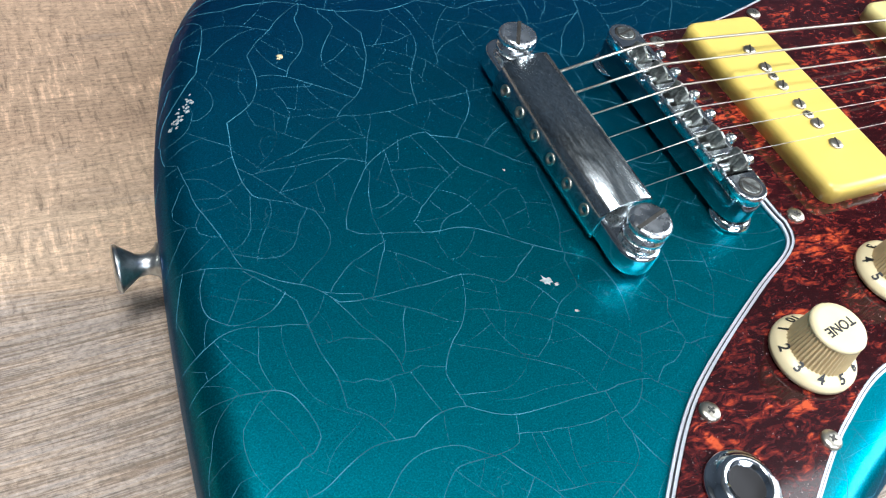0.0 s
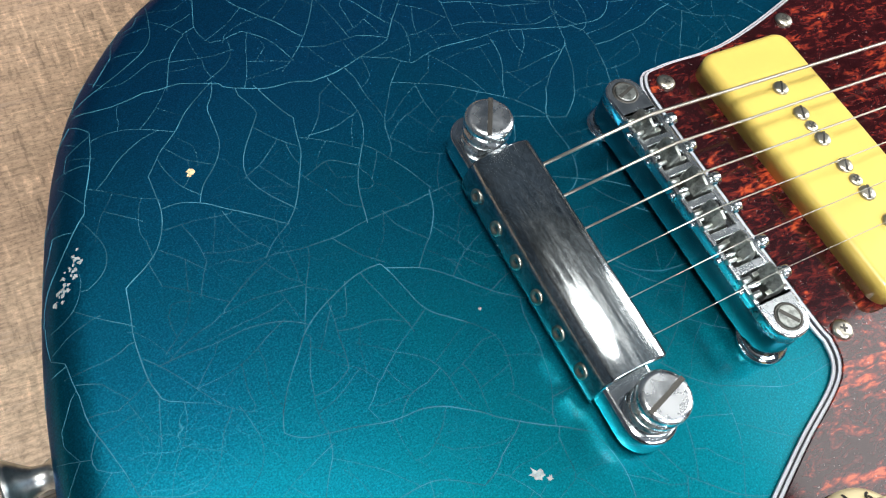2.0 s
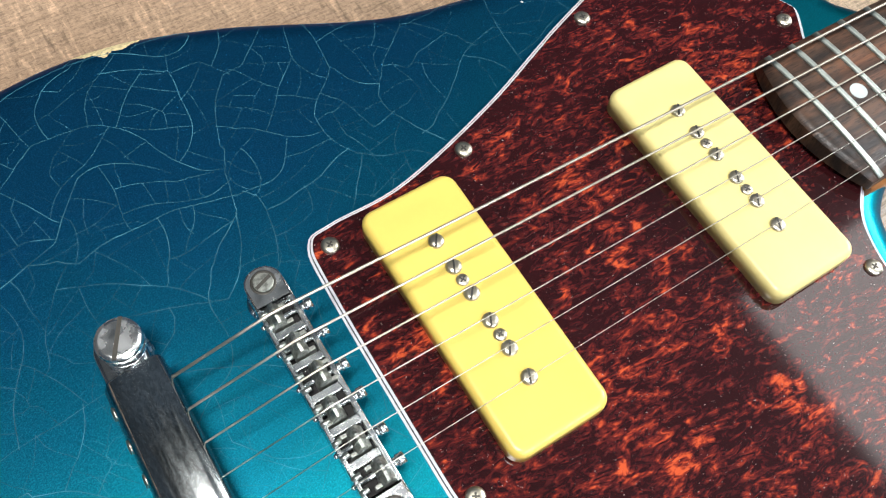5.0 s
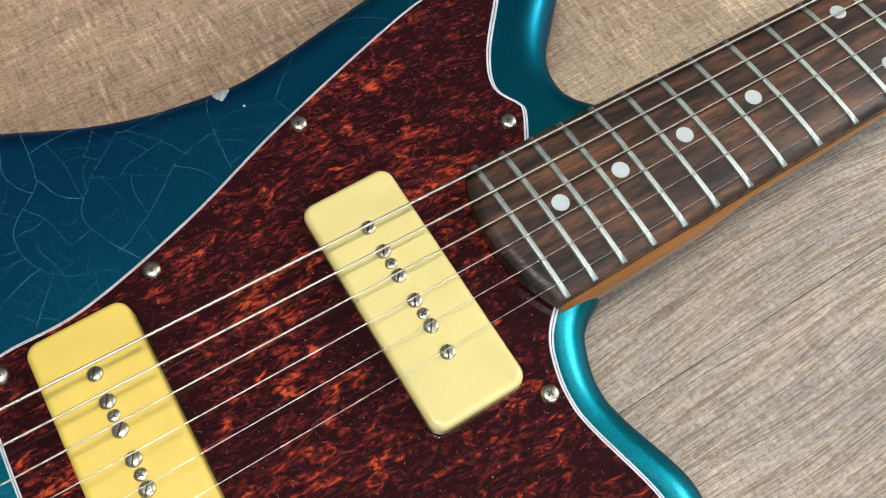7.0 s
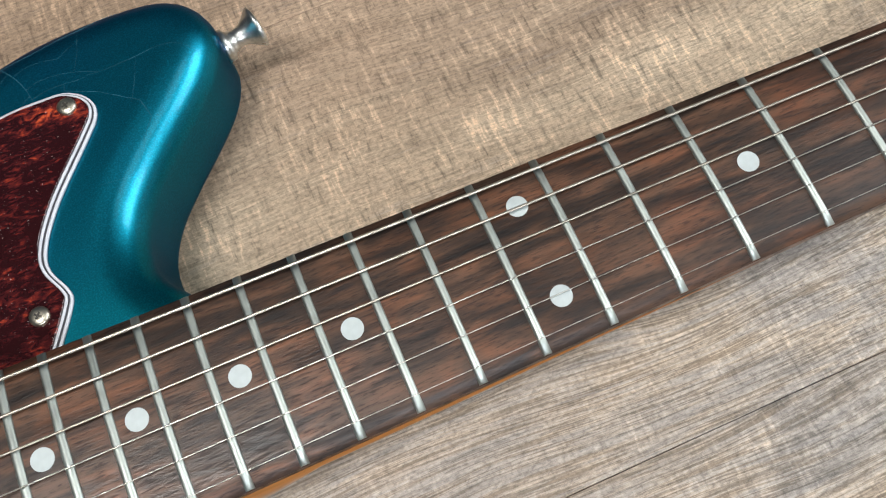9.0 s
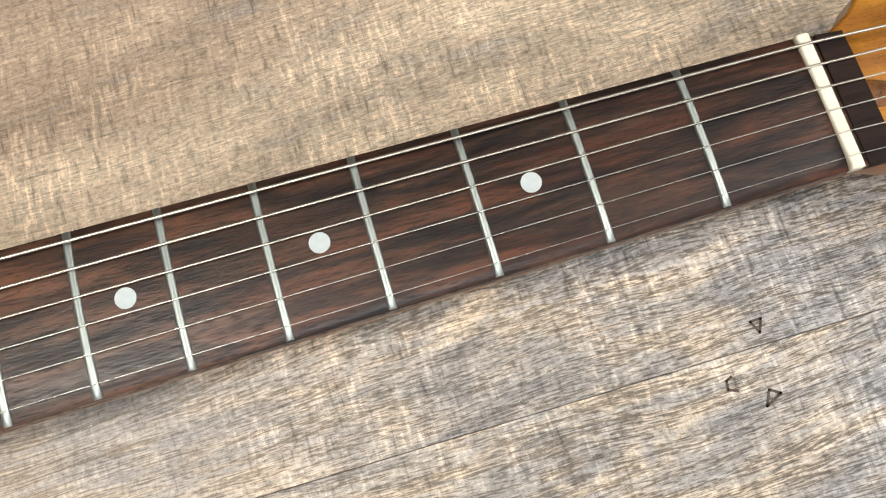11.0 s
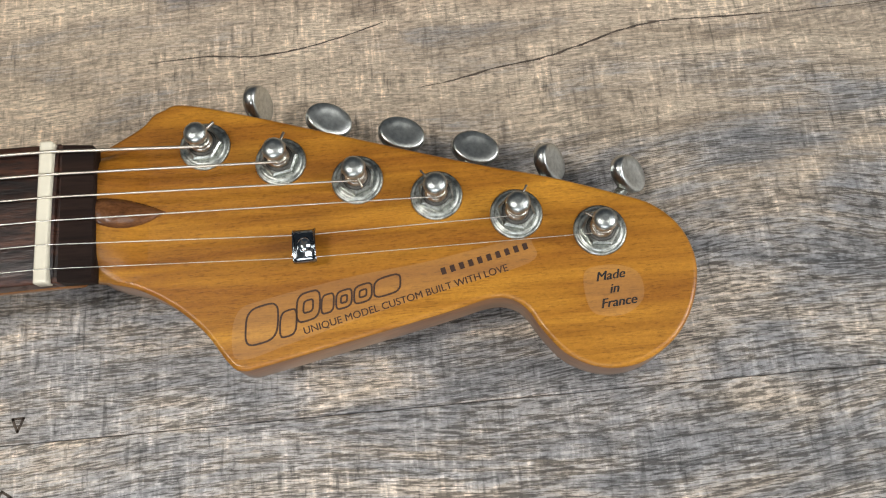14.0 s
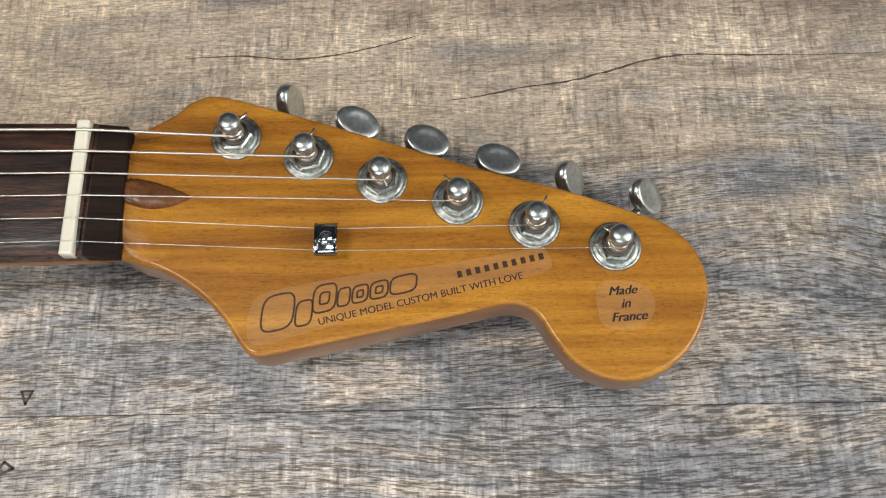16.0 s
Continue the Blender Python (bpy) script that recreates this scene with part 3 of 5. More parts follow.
def tube(points, radius, n=8, bm=None):
    """A round bar along points."""
    pts = [Vector(p) for p in points]
    rings = []
    for i, p in enumerate(pts):
        t = (pts[min(i + 1, len(pts) - 1)] - pts[max(i - 1, 0)]).normalized()
        side = t.cross(Vector((0, 0, 1)))
        side = side.normalized() if side.length > 1e-4 else Vector((1, 0, 0))
        up = side.cross(t)
        rings.append([p + (side * math.cos(2 * math.pi * k / n) + up * math.sin(2 * math.pi * k / n)) * radius for k in range(n)])
    return loft(rings, bm=bm)


def part(name, bm, mat, parent=None, label="", at=None, second=None):
    me = bpy.data.meshes.new(name)
    bmesh.ops.recalc_face_normals(bm, faces=bm.faces[:])
    bm.to_mesh(me)
    bm.free()
    me.materials.append(mat)
    if second is not None:
        me.materials.append(second)
    ob = new(name, me)
    if parent is not None:
        ob.parent = parent
    if at is not None:
        ob.matrix_basis = at
    if label:
        tagged(ob, label)
    return ob


def twin(name, mesh_of, parent, at):
    """Another part on the same mesh."""
    ob = new(name, mesh_of.data)
    ob.parent = parent
    ob.matrix_basis = at
    return ob


def lettering(name, text, size, at, mat, parent, label="", bold=0.0, lean=0.0):
    """Built-in font, turned into a thin mesh."""
    cu = bpy.data.curves.new(name, "FONT")
    cu.body, cu.size, cu.extrude, cu.align_x, cu.align_y, cu.offset = text, size, 0.00004, "CENTER", "CENTER", bold
    cu.shear = lean
    tmp = new(name, cu)
    me = bpy.data.meshes.new_from_object(tmp.evaluated_get(bpy.context.evaluated_depsgraph_get()))
    bpy.data.objects.remove(tmp)
    me.materials.clear()
    me.materials.append(mat)
    ob = new(name, me)
    ob.parent = parent
    ob.matrix_basis = at
    if label:
        tagged(ob, label)
    return ob


# ---- structure ----
def build_room():
    floor = tagged(new("floor"), "oak-look laminate plank floor, weathered grey and tan", "floor", kind="structure")
    edges = [-2.3] + [-0.0605 + 0.1905 * k for k in range(-11, 9)] + [1.5]
    seams = list(zip(edges, edges[1:]))
    for k, (a, b) in enumerate(seams):
        for x0, x1 in ((-2.1, 3.1),):
            bm = bmesh.new()
            poly = [Vector((x0, a + 0.00009)), Vector((x1, a + 0.00009)), Vector((x1, b - 0.00009)), Vector((x0, b - 0.00009))]
            slab(poly, -0.02, 0.0, 0.0002, 2, bm=bm)
            for f in bm.faces:
                f.smooth = False
            part("plank", bm, M_FLOOR, floor)
    base = bmesh.new()
    box(base, (-2.1, -2.3, -0.06), (3.1, 1.5, -0.0205))
    part("underlay", base, M_CRACK, floor)
    # unseen walls and ceiling close the room, near and dark to keep reflections dark
    for name, lo, hi in (("wall_west", (-2.2, -2.4, -0.06), (-2.1, 1.6, 2.5)), ("wall_east", (3.1, -2.4, -0.06), (3.2, 1.6, 2.5)),
                         ("wall_south", (-2.1, -2.4, -0.06), (3.1, -2.3, 2.5)), ("wall_north", (-2.1, 1.5, -0.06), (3.1, 1.6, 2.5))):
        tagged(part(name, box(bmesh.new(), lo, hi), M_WALL), "unseen plain room wall, dark blue-grey to darken reflections", "wall", kind="structure")
    tagged(part("ceiling", box(bmesh.new(), (-2.2, -2.4, 2.5), (3.2, 1.6, 2.6)), M_CEIL), "unseen plain ceiling, dark grey-blue to darken reflections", "ceiling", kind="structure")
    # unseen window bars, added so that the wall lamps reflect in panes
    for name, make in (("window_1", lambda u, v, w: (3.02 - w, -0.60 + u * 0.78, 1.55 + v * 0.73)), ("window_2", lambda u, v, w: (0.2 + u * 1.03, -2.21 + w, 1.75 + v * 0.63))):
        frame_bars = [(-1, 1, -1, -0.94), (-1, 1, 0.94, 1), (-1, -0.94, -0.94, 0.94), (0.94, 1, -0.94, 0.94), (-0.06, 0.06, -0.94, 0.94), (-0.94, -0.06, 0.27, 0.33), (0.06, 0.94, 0.27, 0.33)]
        window = tagged(new(name), "unseen wooden window frame of four openings, added before a lamp", "window", kind="structure")
        for u0, u1, v0, v1 in frame_bars:
            p, q = make(u0, v0, 0.0), make(u1, v1, 0.04)
            part("frame_bar", box(bmesh.new(), [min(i, j) for i, j in zip(p, q)], [max(i, j) for i, j in zip(p, q)]), M_LAMP, window)
    return floor


FLOOR = build_room()


# ---- guitar ----
GUITAR = tagged(new("electric_guitar"), "teal relic electric guitar with tortoise pickguard lying on floor", "guitar")

BODY = [(-163.4, 8.7), (-154.8, 50.6), (-141.5, 91), (-125.5, 117), (-104.3, 136.2), (-65, 154.2), (-12, 155.6), (30.5, 143.8), (83.7, 119), (123, 111), (146, 112.1), (189.3, 120.6),
        (225.5, 128.8), (261.6, 127.8), (274.7, 115), (270, 97), (240, 64.5), (234, 44), (243, 29), (240, 12), (222, -12), (205, -25), (196.5, -29.2), (190, -33.5), (184, -40),
        (179, -59), (186.5, -92), (181, -109.5), (170, -118), (152, -122.5), (100, -112), (65, -108.5), (30, -111), (-12, -123.5), (-66, -149), (-96, -158), (-124, -157),
        (-148, -145), (-163, -122), (-169.5, -92), (-170, -60)]
body_line = turned_left(resample(spline(BODY, 8), 0.0035))


def build_body():
    bm = slab(body_line, 0.0, BODY_TOP, EDGE_R, 10, 0.010)
    for k in range(12):
        s = 0.122 + 0.0045 * k
        bmesh.ops.bisect_plane(bm, geom=bm.verts[:] + bm.edges[:] + bm.faces[:], plane_co=(-0.64 * s, 0.77 * s, 0), plane_no=(-0.64, 0.77, 0))
    for v in bm.verts:
        v.co.z -= arm_drop(v.co.x, v.co.y) * max(0.0, min(1.0, (v.co.z - 0.010) / 0.022))
    for f in bm.faces:
        f.smooth = True
    return bm


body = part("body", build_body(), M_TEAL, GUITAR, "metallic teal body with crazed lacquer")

GUARD = [(16.5, 47), (26, 50), (52, 51), (93, 63), (137, 80.6), (198, 100.7), (223, 103.2), (231, 101), (235, 96.3), (234.5, 91), (230, 85), (216, 68),
        (209.3, 54), (213, 43.5), (212.3, 38.5), (203, 22), (196, 0), (187, -20), (174, -33.6), (169.4, -42.5), (167, -52.5), (167.3, -63), (172.3, -86.5), (172.5, -97),
        (167.8, -105.5), (160, -111.5), (148, -113.5), (130, -109), (100, -101.5), (35, -95), (8, -96.5), (-13, -105), (-27, -113), (-52, -130), (-66, -137), (-80, -137),
        (-88, -129), (-86, -119), (-74.2, -105.6), (-57, -88.7), (-40, -77), (-11, -61.2), (9, -51.3), (13.8, -43), (13.3, -34), (14.1, 30)]
guard_line = turned_left(resample(spline(GUARD, 8), 0.0017))


def build_guard():
    ply = part("pickguard", slab(inset(guard_line, 0.0017), GUARD_TOP - 0.0007, GUARD_TOP, 0.0002, 1), M_TORT, GUITAR, "red-brown tortoise three-ply pickguard")
    part("white_ply", slab(guard_line, BODY_TOP + 0.0001, BODY_TOP + 0.0011), M_PLY_WHITE, ply, "white edge layer")
    part("black_ply", slab(inset(guard_line, 0.0007), BODY_TOP + 0.0011, BODY_TOP + 0.0016), M_PLY_BLACK, ply, "black edge layer")
    part("white_ply", slab(inset(guard_line, 0.0010), BODY_TOP + 0.0016, GUARD_TOP - 0.0007), M_PLY_WHITE, ply, "white edge layer")
    screw = None
    for x, y, a in ((228, 96.7, 20), (204.2, 38.8, 50), (141.1, 75.8, 75), (75.2, 50.9, 10), (21.9, 42.5, 33), (19.1, -42.3, 60), (-50.9, -90.4, 15), (-23.8, -107.6, 40), (161.4, -49.2, 25), (166.5, -96.2, 70), (95, -95, 30), (50, -90, 10), (-76, -126, 40)):
        m = pose(x / 1000, y / 1000, GUARD_TOP, 0, 0, a)
        if screw is None:
            screw = part("guard_screw", slotted(screw_head(0.0029, 0.0013), cross_bars(0.0022, 0.0006, 0.00134)), M_NICKEL, ply, "nickel cross-head screw", m, M_SLOT)
        else:
            twin("guard_screw", screw, ply, m)


def slotted(bm, bars):
    """Adds dark bars, in the second material, that stand for the shaded slots of a turned head."""
    old = set(bm.faces)
    for lo, hi in bars:
        box(bm, lo, hi)
    for f in bm.faces:
        if f not in old:
            f.material_index = 1
    return bm


def screw_head(r, h, n=16):
    return lathe([(r * 0.98, -0.0003), (r, h * 0.35), (r * 0.86, h * 0.75), (r * 0.55, h * 0.97), (r * 0.3, h)], n)


def cross_bars(length, width, z):
    return [((-length / 2, -width / 2, z - 0.0002), (length / 2, width / 2, z)), ((-width / 2, -length / 2, z - 0.0002), (width / 2, length / 2, z + 0.00002))]


def slot_bar(length, width, z):
    return [((-length / 2, -width / 2, z - 0.0003), (length / 2, width / 2, z))]


build_guard()


# ---- pickups ----
def build_pickup(cx, cy, mat, words):
    base = part("pickup", slab(turned_left(stadium(0.0163, 0.0428, 0.0045)), GUARD_TOP - 0.0006, 0.0538, 0.0022, 5), mat, GUITAR, words, at=pose(cx, cy, 0))
    first = None
    for k in range(6):
        m = pose(-0.0002, 0.0247 - 0.0097 * k - cy, 0.0538, 0, 0, (55, 64, 50, 62, 57, 66)[k])
        if first is None:
            first = part("pole_screw", slotted(screw_head(0.0025, 0.0011), slot_bar(0.0044, 0.0006, 0.00113)), M_NICKEL, base, "nickel slotted pole screw", m, M_SLOT)
        else:
            twin("pole_screw", first, base, m)
    for y in (0.0102, -0.0094):
        part("mounting_screw", slotted(screw_head(0.0020, 0.0007), cross_bars(0.0022, 0.0005, 0.00075)), M_NICKEL, base, "small cross-head mounting screw", pose(-0.0002, y - cy, 0.0538, 0, 0, 30), M_SLOT)
    return base


build_pickup(0.0484, 0.0012, M_CREAM, "cream yellow soapbar pickup")
build_pickup(0.1410, -0.0004, M_CREAM_PALE, "pale cream soapbar pickup")

# ---- strings ----
STRING_R = (0.00050, 0.00040, 0.00030, 0.00019, 0.00014, 0.00011)
POSTS = [(692.9, 19.2), (715.6, 12.0), (738.2, 4.0), (761.1, -3.2), (783.7, -11.1), (807.1, -18.4)]
SADDLE_X = (-0.0035, -0.0022, -0.0008, -0.0022, -0.0006, 0.0008)
SADDLE_Z, NUT_Z = 0.0632, neck_z(0.650) + 0.0016


def bridge_y(k):
    return 0.0253 - 0.01022 * k


def nut_y(k):
    return 0.0169 - 0.00707 * k


# ---- bridge ----
def block(bm, lo, hi, e=0.0003):
    """A box with rounded upright and upper edges."""
    hx, hy = (hi[0] - lo[0]) / 2, (hi[1] - lo[1]) / 2
    c = Vector(((hi[0] + lo[0]) / 2, (hi[1] + lo[1]) / 2))
    return slab(turned_left([c + p for p in stadium(hx, hy, e * 1.3, 2)]), lo[2], hi[2], e, 2, bm=bm)


def build_bridge():
    low, deck, top = 0.0466, 0.0556, 0.0590
    bar_line = turned_left(stadium(0.0056, 0.0412, 0.0054))
    bar = part("bridge", slab(bar_line, low, deck, 0.0003, 2, 0.0006), M_CHROME_SHADED, GUITAR, "chrome adjustable bridge", at=pose(-0.0016, 0.0004, 0))
    # raised rails, end plates and webs leave a well for every saddle
    wells = [bridge_y(k) - 0.0004 for k in range(6)]
    for y0, y1 in ((wells[0] + 0.0040, 0.0412), (-0.0412, wells[5] - 0.0040)):
        cy, hy = (y0 + y1) / 2, (y1 - y0) / 2
        plate = [Vector((p.x, p.y + cy)) for p in stadium(0.0056, hy, 0.0053)]
        keep = turned_left([Vector((p.x, p.y if (p.y > cy) == (cy > 0) else cy + (hy if cy < 0 else -hy))) for p in plate])
        outline = [p for i, p in enumerate(keep) if (p - keep[i - 1]).length > 0.0001]
        part("end_plate", slab(outline, deck, top, 0.0006, 3), M_SATIN, bar)
    for x0, x1 in ((-0.0056, -0.0042), (0.0040, 0.0056)):
        part("rail", block(bmesh.new(), (x0, wells[5] - 0.0042, deck), (x1, wells[0] + 0.0042, top - 0.00015), 0.0004), M_SATIN, bar)
    for a, b in zip(wells, wells[1:]):
        m = (a + b) / 2
        part("web", block(bmesh.new(), (-0.0044, m - 0.0012, deck), (0.0042, m + 0.0012, top - 0.0003)), M_SATIN, bar)
    # thin near-black sheets put the shade into the wells
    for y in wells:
        part("well_shade", box(bmesh.new(), (-0.0041, y - 0.0039, deck - 0.0002), (0.0039, y + 0.0039, deck + 0.0002)), M_DARK, bar, "near-black sheet for the shade in a saddle well")
    for s in (1, -1):
        rings = [(0.0062, 0.0002), (0.0066, 0.0006), (0.0066, 0.0012), (0.0058, 0.0015), (0.0056, 0.0018), (0.0062, 0.0020), (0.0062, 0.0024), (0.004, 0.0026)]
        part("thumbwheel", lathe([(r, BODY_TOP + z) for r, z in rings], 32), M_CHROME, bar, "round chrome post and wheel", at=pose(0, 0.0360 * s, 0))
        part("post_screw", slotted(lathe([(0.0030, 0.0588), (0.0030, 0.0591), (0.0028, 0.0594)], 28), slot_bar(0.0054, 0.0010, 0.05947)), M_AGED, bar, "slotted post screw", pose(0, 0.0360 * s, 0, 0, 0, 20 if s > 0 else 125), M_SLOT)
        # dark ring drawn in for the shaded gap round the screw
        part("post_gap_shade", lathe([(0.0037, 0.0588), (0.0037, 0.05912), (0.0030, 0.05914), (0.0030, 0.0588)], 28), M_SLOT, bar, at=pose(0, 0.0360 * s, 0))
    for k, y in enumerate(wells):
        x = SADDLE_X[k] + 0.0016
        part("saddle", saddle_shape(), M_AGED, bar, "chrome notched saddle", at=pose(x, y, 0, 0, 0, 180 if k > 2 else 0))
        rod = tube([(-0.0058, 0, 0.0576), (0.0062, 0, 0.0576)], 0.0008, 8)
        lathe([(0.0009, 0), (0.0013, 0.0002), (0.0013, 0.0008), (0.0010, 0.0010)], 14, bm=rod, m=pose(0.0056, 0, 0.0578, 0, 90, 0))
        lathe([(0.0013, 0), (0.0017, 0.0002), (0.0017, 0.0019), (0.0014, 0.0022)], 18, bm=rod, m=pose(0.0066, 0, 0.0580, 0, 90, 0))
        lathe([(0.0006, 0), (0.0009, 0.0003), (0.0006, 0.0010)], 10, bm=rod, m=pose(-0.0056, 0, 0.0570, 0, -90, 0))
        head = slotted(rod, [((0.00885, -0.0016, 0.0578), (0.00895, 0.0016, 0.0582))])
        part("saddle_screw", head, M_SATIN, bar, "slotted saddle screw", pose(0, y + (0.0006 if k % 2 else -0.0004), 0, 0), M_SLOT)
        # the lips of the rail on either side of the string
        for side in (-1, 1):
            part("rail_lip", tube([(-0.0057, y + 0.0021 * side, 0.0591), (-0.0030, y + 0.0021 * side, 0.0593)], 0.0008, 8), M_POST, bar)


def saddle_shape():
    """A wedge with a string notch in its ridge and two arms that grip the screw."""
    bm = bmesh.new()
    prof = [(-0.0022, 0.0560), (0.0024, 0.0560), (0.0024, 0.0590), (0.0006, 0.0630), (-0.0002, 0.0630), (-0.0022, 0.0586)]
    rings = [[(x * f, y, 0.056 + (z - 0.056) * g) for x, z in prof] for y, f, g in ((-0.0034, 0.85, 0.80), (-0.0031, 1.0, 0.90), (-0.0009, 1.0, 1.0), (-0.0003, 0.9, 0.93), (0.0003, 0.9, 0.93), (0.0009, 1.0, 1.0), (0.0031, 1.0, 0.90), (0.0034, 0.85, 0.80))]
    loft(rings, bm=bm)
    for y in (-0.0027, 0.0027):
        block(bm, (0.0018, y - 0.0006, 0.0562), (0.0040, y + 0.0006, 0.0592), 0.0002)
    for f in bm.faces:
        f.smooth = False
    return bm


build_bridge()


# ---- tailpiece ----
def build_tailpiece():
    bm = bmesh.new()
    # ears with round ends, lower than the bar between them
    slab(turned_left(stadium(0.0068, 0.0482, 0.0066, 8)), 0.0460, 0.0535, 0.0012, 3, 0.001, bm=bm)
    tail = part("tailpiece", bm, M_CHROME, GUITAR, "chrome stop tailpiece", at=pose(-0.0438, 0.0004, 0))
    prof = [(-0.0080, 0.0462), (-0.0085, 0.0486), (-0.0083, 0.0508), (-0.0075, 0.0540), (-0.0065, 0.0562), (-0.0050, 0.0574), (-0.0020, 0.0584), (0.0018, 0.0591), (0.0058, 0.0595), (0.0082, 0.0593), (0.0092, 0.0583), (0.0095, 0.0560), (0.0093, 0.0465)][::-1]
    rings = [[(x * f, y, 0.047 + (z - 0.047) * g) for x, z in prof] for y, f, g in ((-0.0322, 0.95, 0.97), (-0.0316, 1, 1), (0.0316, 1, 1), (0.0322, 0.95, 0.97))]
    bm = loft(rings)
    part("bar", bm, M_CHROME_WORN, tail, "scuffed chrome bar")
    for s in (1, -1):
        head = lathe([(0.0056, BODY_TOP), (0.0060, BODY_TOP + 0.001), (0.0060, 0.0470), (0.0052, 0.0474), (0.0050, 0.0540), (0.0058, 0.0545), (0.0062, 0.0552), (0.0062, 0.0566), (0.0052, 0.0572), (0.0052, 0.0578), (0.0064, 0.0584), (0.0064, 0.0602), (0.0060, 0.0609), (0.0050, 0.0612)], 32)
        part("stud", slotted(head, slot_bar(0.0122, 0.0012, 0.06135)), M_STUD, tail, "large slotted chrome stud", pose(0.0018, 0.0403 * s, 0, 0, 0, 60 if s > 0 else 18), M_SLOT)
    for k in range(6):
        part("string_hole", lathe([(0.0019, 0), (0.0020, 0.0006), (0.0012, 0.0007), (0.0010, 0.0002)], 14, m=pose(-0.0079, bridge_y(k), 0.0514, 0, -74, 0)), M_NICKEL, tail, "ball end in its hole")


build_tailpiece()


# ---- neck ----
NECK_Y = -0.0006


def board_x(u, s):
    """u 0..1 along the board from its rounded end, s -1..1 across it."""
    end = 0.1716 + 0.0068 * s * s
    return end + (0.6530 - end) * u


def build_board():
    bm = bmesh.new()
    nx, ny = 90, 12
    top, low = [], []
    for i in range(nx + 1):
        rt, rl = [], []
        for j in range(ny + 1):
            s = -1 + 2 * j / ny
            x = board_x(i / nx, s)
            w = half_width(x)
            rim = 0.0007 if abs(s) == 1 else 0.0
            rt.append(bm.verts.new((x, NECK_Y + w * s, neck_z(x) - (w * s) ** 2 / 0.482 - rim)))
            rl.append(bm.verts.new((x, NECK_Y + w * s, neck_z(x) - 0.0062)))
        top.append(rt)
        low.append(rl)
    for i in range(nx):
        for j in range(ny):
            bm.faces.new((top[i][j], top[i + 1][j], top[i + 1][j + 1], top[i][j + 1])).smooth = True
            bm.faces.new((low[i][j], low[i][j + 1], low[i + 1][j + 1], low[i + 1][j]))
        bm.faces.new((top[i][0], low[i][0], low[i + 1][0], top[i + 1][0]))
        bm.faces.new((top[i][ny], top[i + 1][ny], low[i + 1][ny], low[i][ny]))
    for j in range(ny):
        bm.faces.new((top[0][j], top[0][j + 1], low[0][j + 1], low[0][j]))
        bm.faces.new((top[nx][j], low[nx][j], low[nx][j + 1], top[nx][j + 1]))
    return bm


def neck_back():
    """Rounded maple shaft from the heel to the headstock."""
    rings = []
    for i in range(61):
        x = 0.180 + (0.657 - 0.180) * i / 60
        w = half_width(x) - 0.0002 + 0.0010 * max(0.0, min(1.0, (0.40 - x) / 0.12))
        depth = 0.0150 - 0.003 * (x - 0.2) / 0.45
        heel = max(0.0, min(1.0, (0.258 - x) / 0.014))
        depth += 0.0065 * heel
        power = 3.0 + 6.0 * heel
        ring = []
        for k in range(17):
            a = math.pi * k / 16
            c, s = math.cos(a), math.sin(a)
            yy = math.copysign(abs(c) ** (2 / power), c) * w
            zz = -abs(s) ** (2 / power) * depth
            ring.append((x, NECK_Y + yy, neck_z(x) - 0.0063 + zz))
        rings.append(ring)
    return loft(rings)


NECK = part("neck", neck_back(), M_MAPLE_SIDE, GUITAR, "amber maple neck shaft")
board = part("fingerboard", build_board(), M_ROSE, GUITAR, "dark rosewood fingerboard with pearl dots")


def build_fret(n):
    x = fret_x(n)
    w = half_width(x) - 0.0003
    rings = []
    for j in range(11):
        s = -1 + 2 * j / 10
        y = w * s
        z = neck_z(x) - y * y / 0.482
        h = 0.00095 if abs(s) < 1 else 0.0004
        rings.append([(x + dx, NECK_Y + y, z + dz) for dx, dz in ((-0.0012, -0.0004), (-0.0011, h * 0.45), (-0.0005, h), (0.0005, h), (0.0011, h * 0.45), (0.0012, -0.0004))])
    return loft(rings)


for n in range(1, 23):
    part("fret", build_fret(n), M_FRET, board, "nickel fret wire" if n == 1 else "")


def dot(x, y):
    return part("dot_inlay", lathe([(0.0030, -0.0006), (0.0030, 0.00015)], 24), M_PEARL, board, "round pearl dot", at=pose(x, y, neck_z(x) - (y - NECK_Y) ** 2 / 0.482 + 0.00005, 0, math.degrees(math.atan(-NECK_B)), 0))


for n in (3, 5, 7, 9, 15, 17, 19, 21):
    dot((fret_x(n) + fret_x(n - 1)) / 2, 0.0)
for y in (0.0136, -0.0136):
    dot((fret_x(12) + fret_x(11)) / 2, y)

# nut
bm = bmesh.new()
nut_poly = [Vector(p) for p in ((0.6480, 0.0207), (0.6520, 0.0206), (0.6522, -0.0222), (0.6484, -0.0221))]
slab(turned_left(resample(turned_left(nut_poly), 0.0012)), lambda x: neck_z(x) - 0.003, lambda x: neck_z(x) + 0.0013, 0.0007, 3, bm=bm)
part("nut", bm, M_BONE, GUITAR, "off-white bone nut")
# dark end of the board behind the nut
strip_poly = [Vector(p) for p in ((0.6524, 0.0198), (0.6541, 0.0197), (0.6543, -0.0218), (0.6526, -0.0218))]
part("board_step", slab(turned_left(strip_poly), lambda x: neck_z(x) - 0.006, lambda x: neck_z(x) - 0.0011, 0.0003, 2), M_ROSE, GUITAR, "brown step behind the nut")
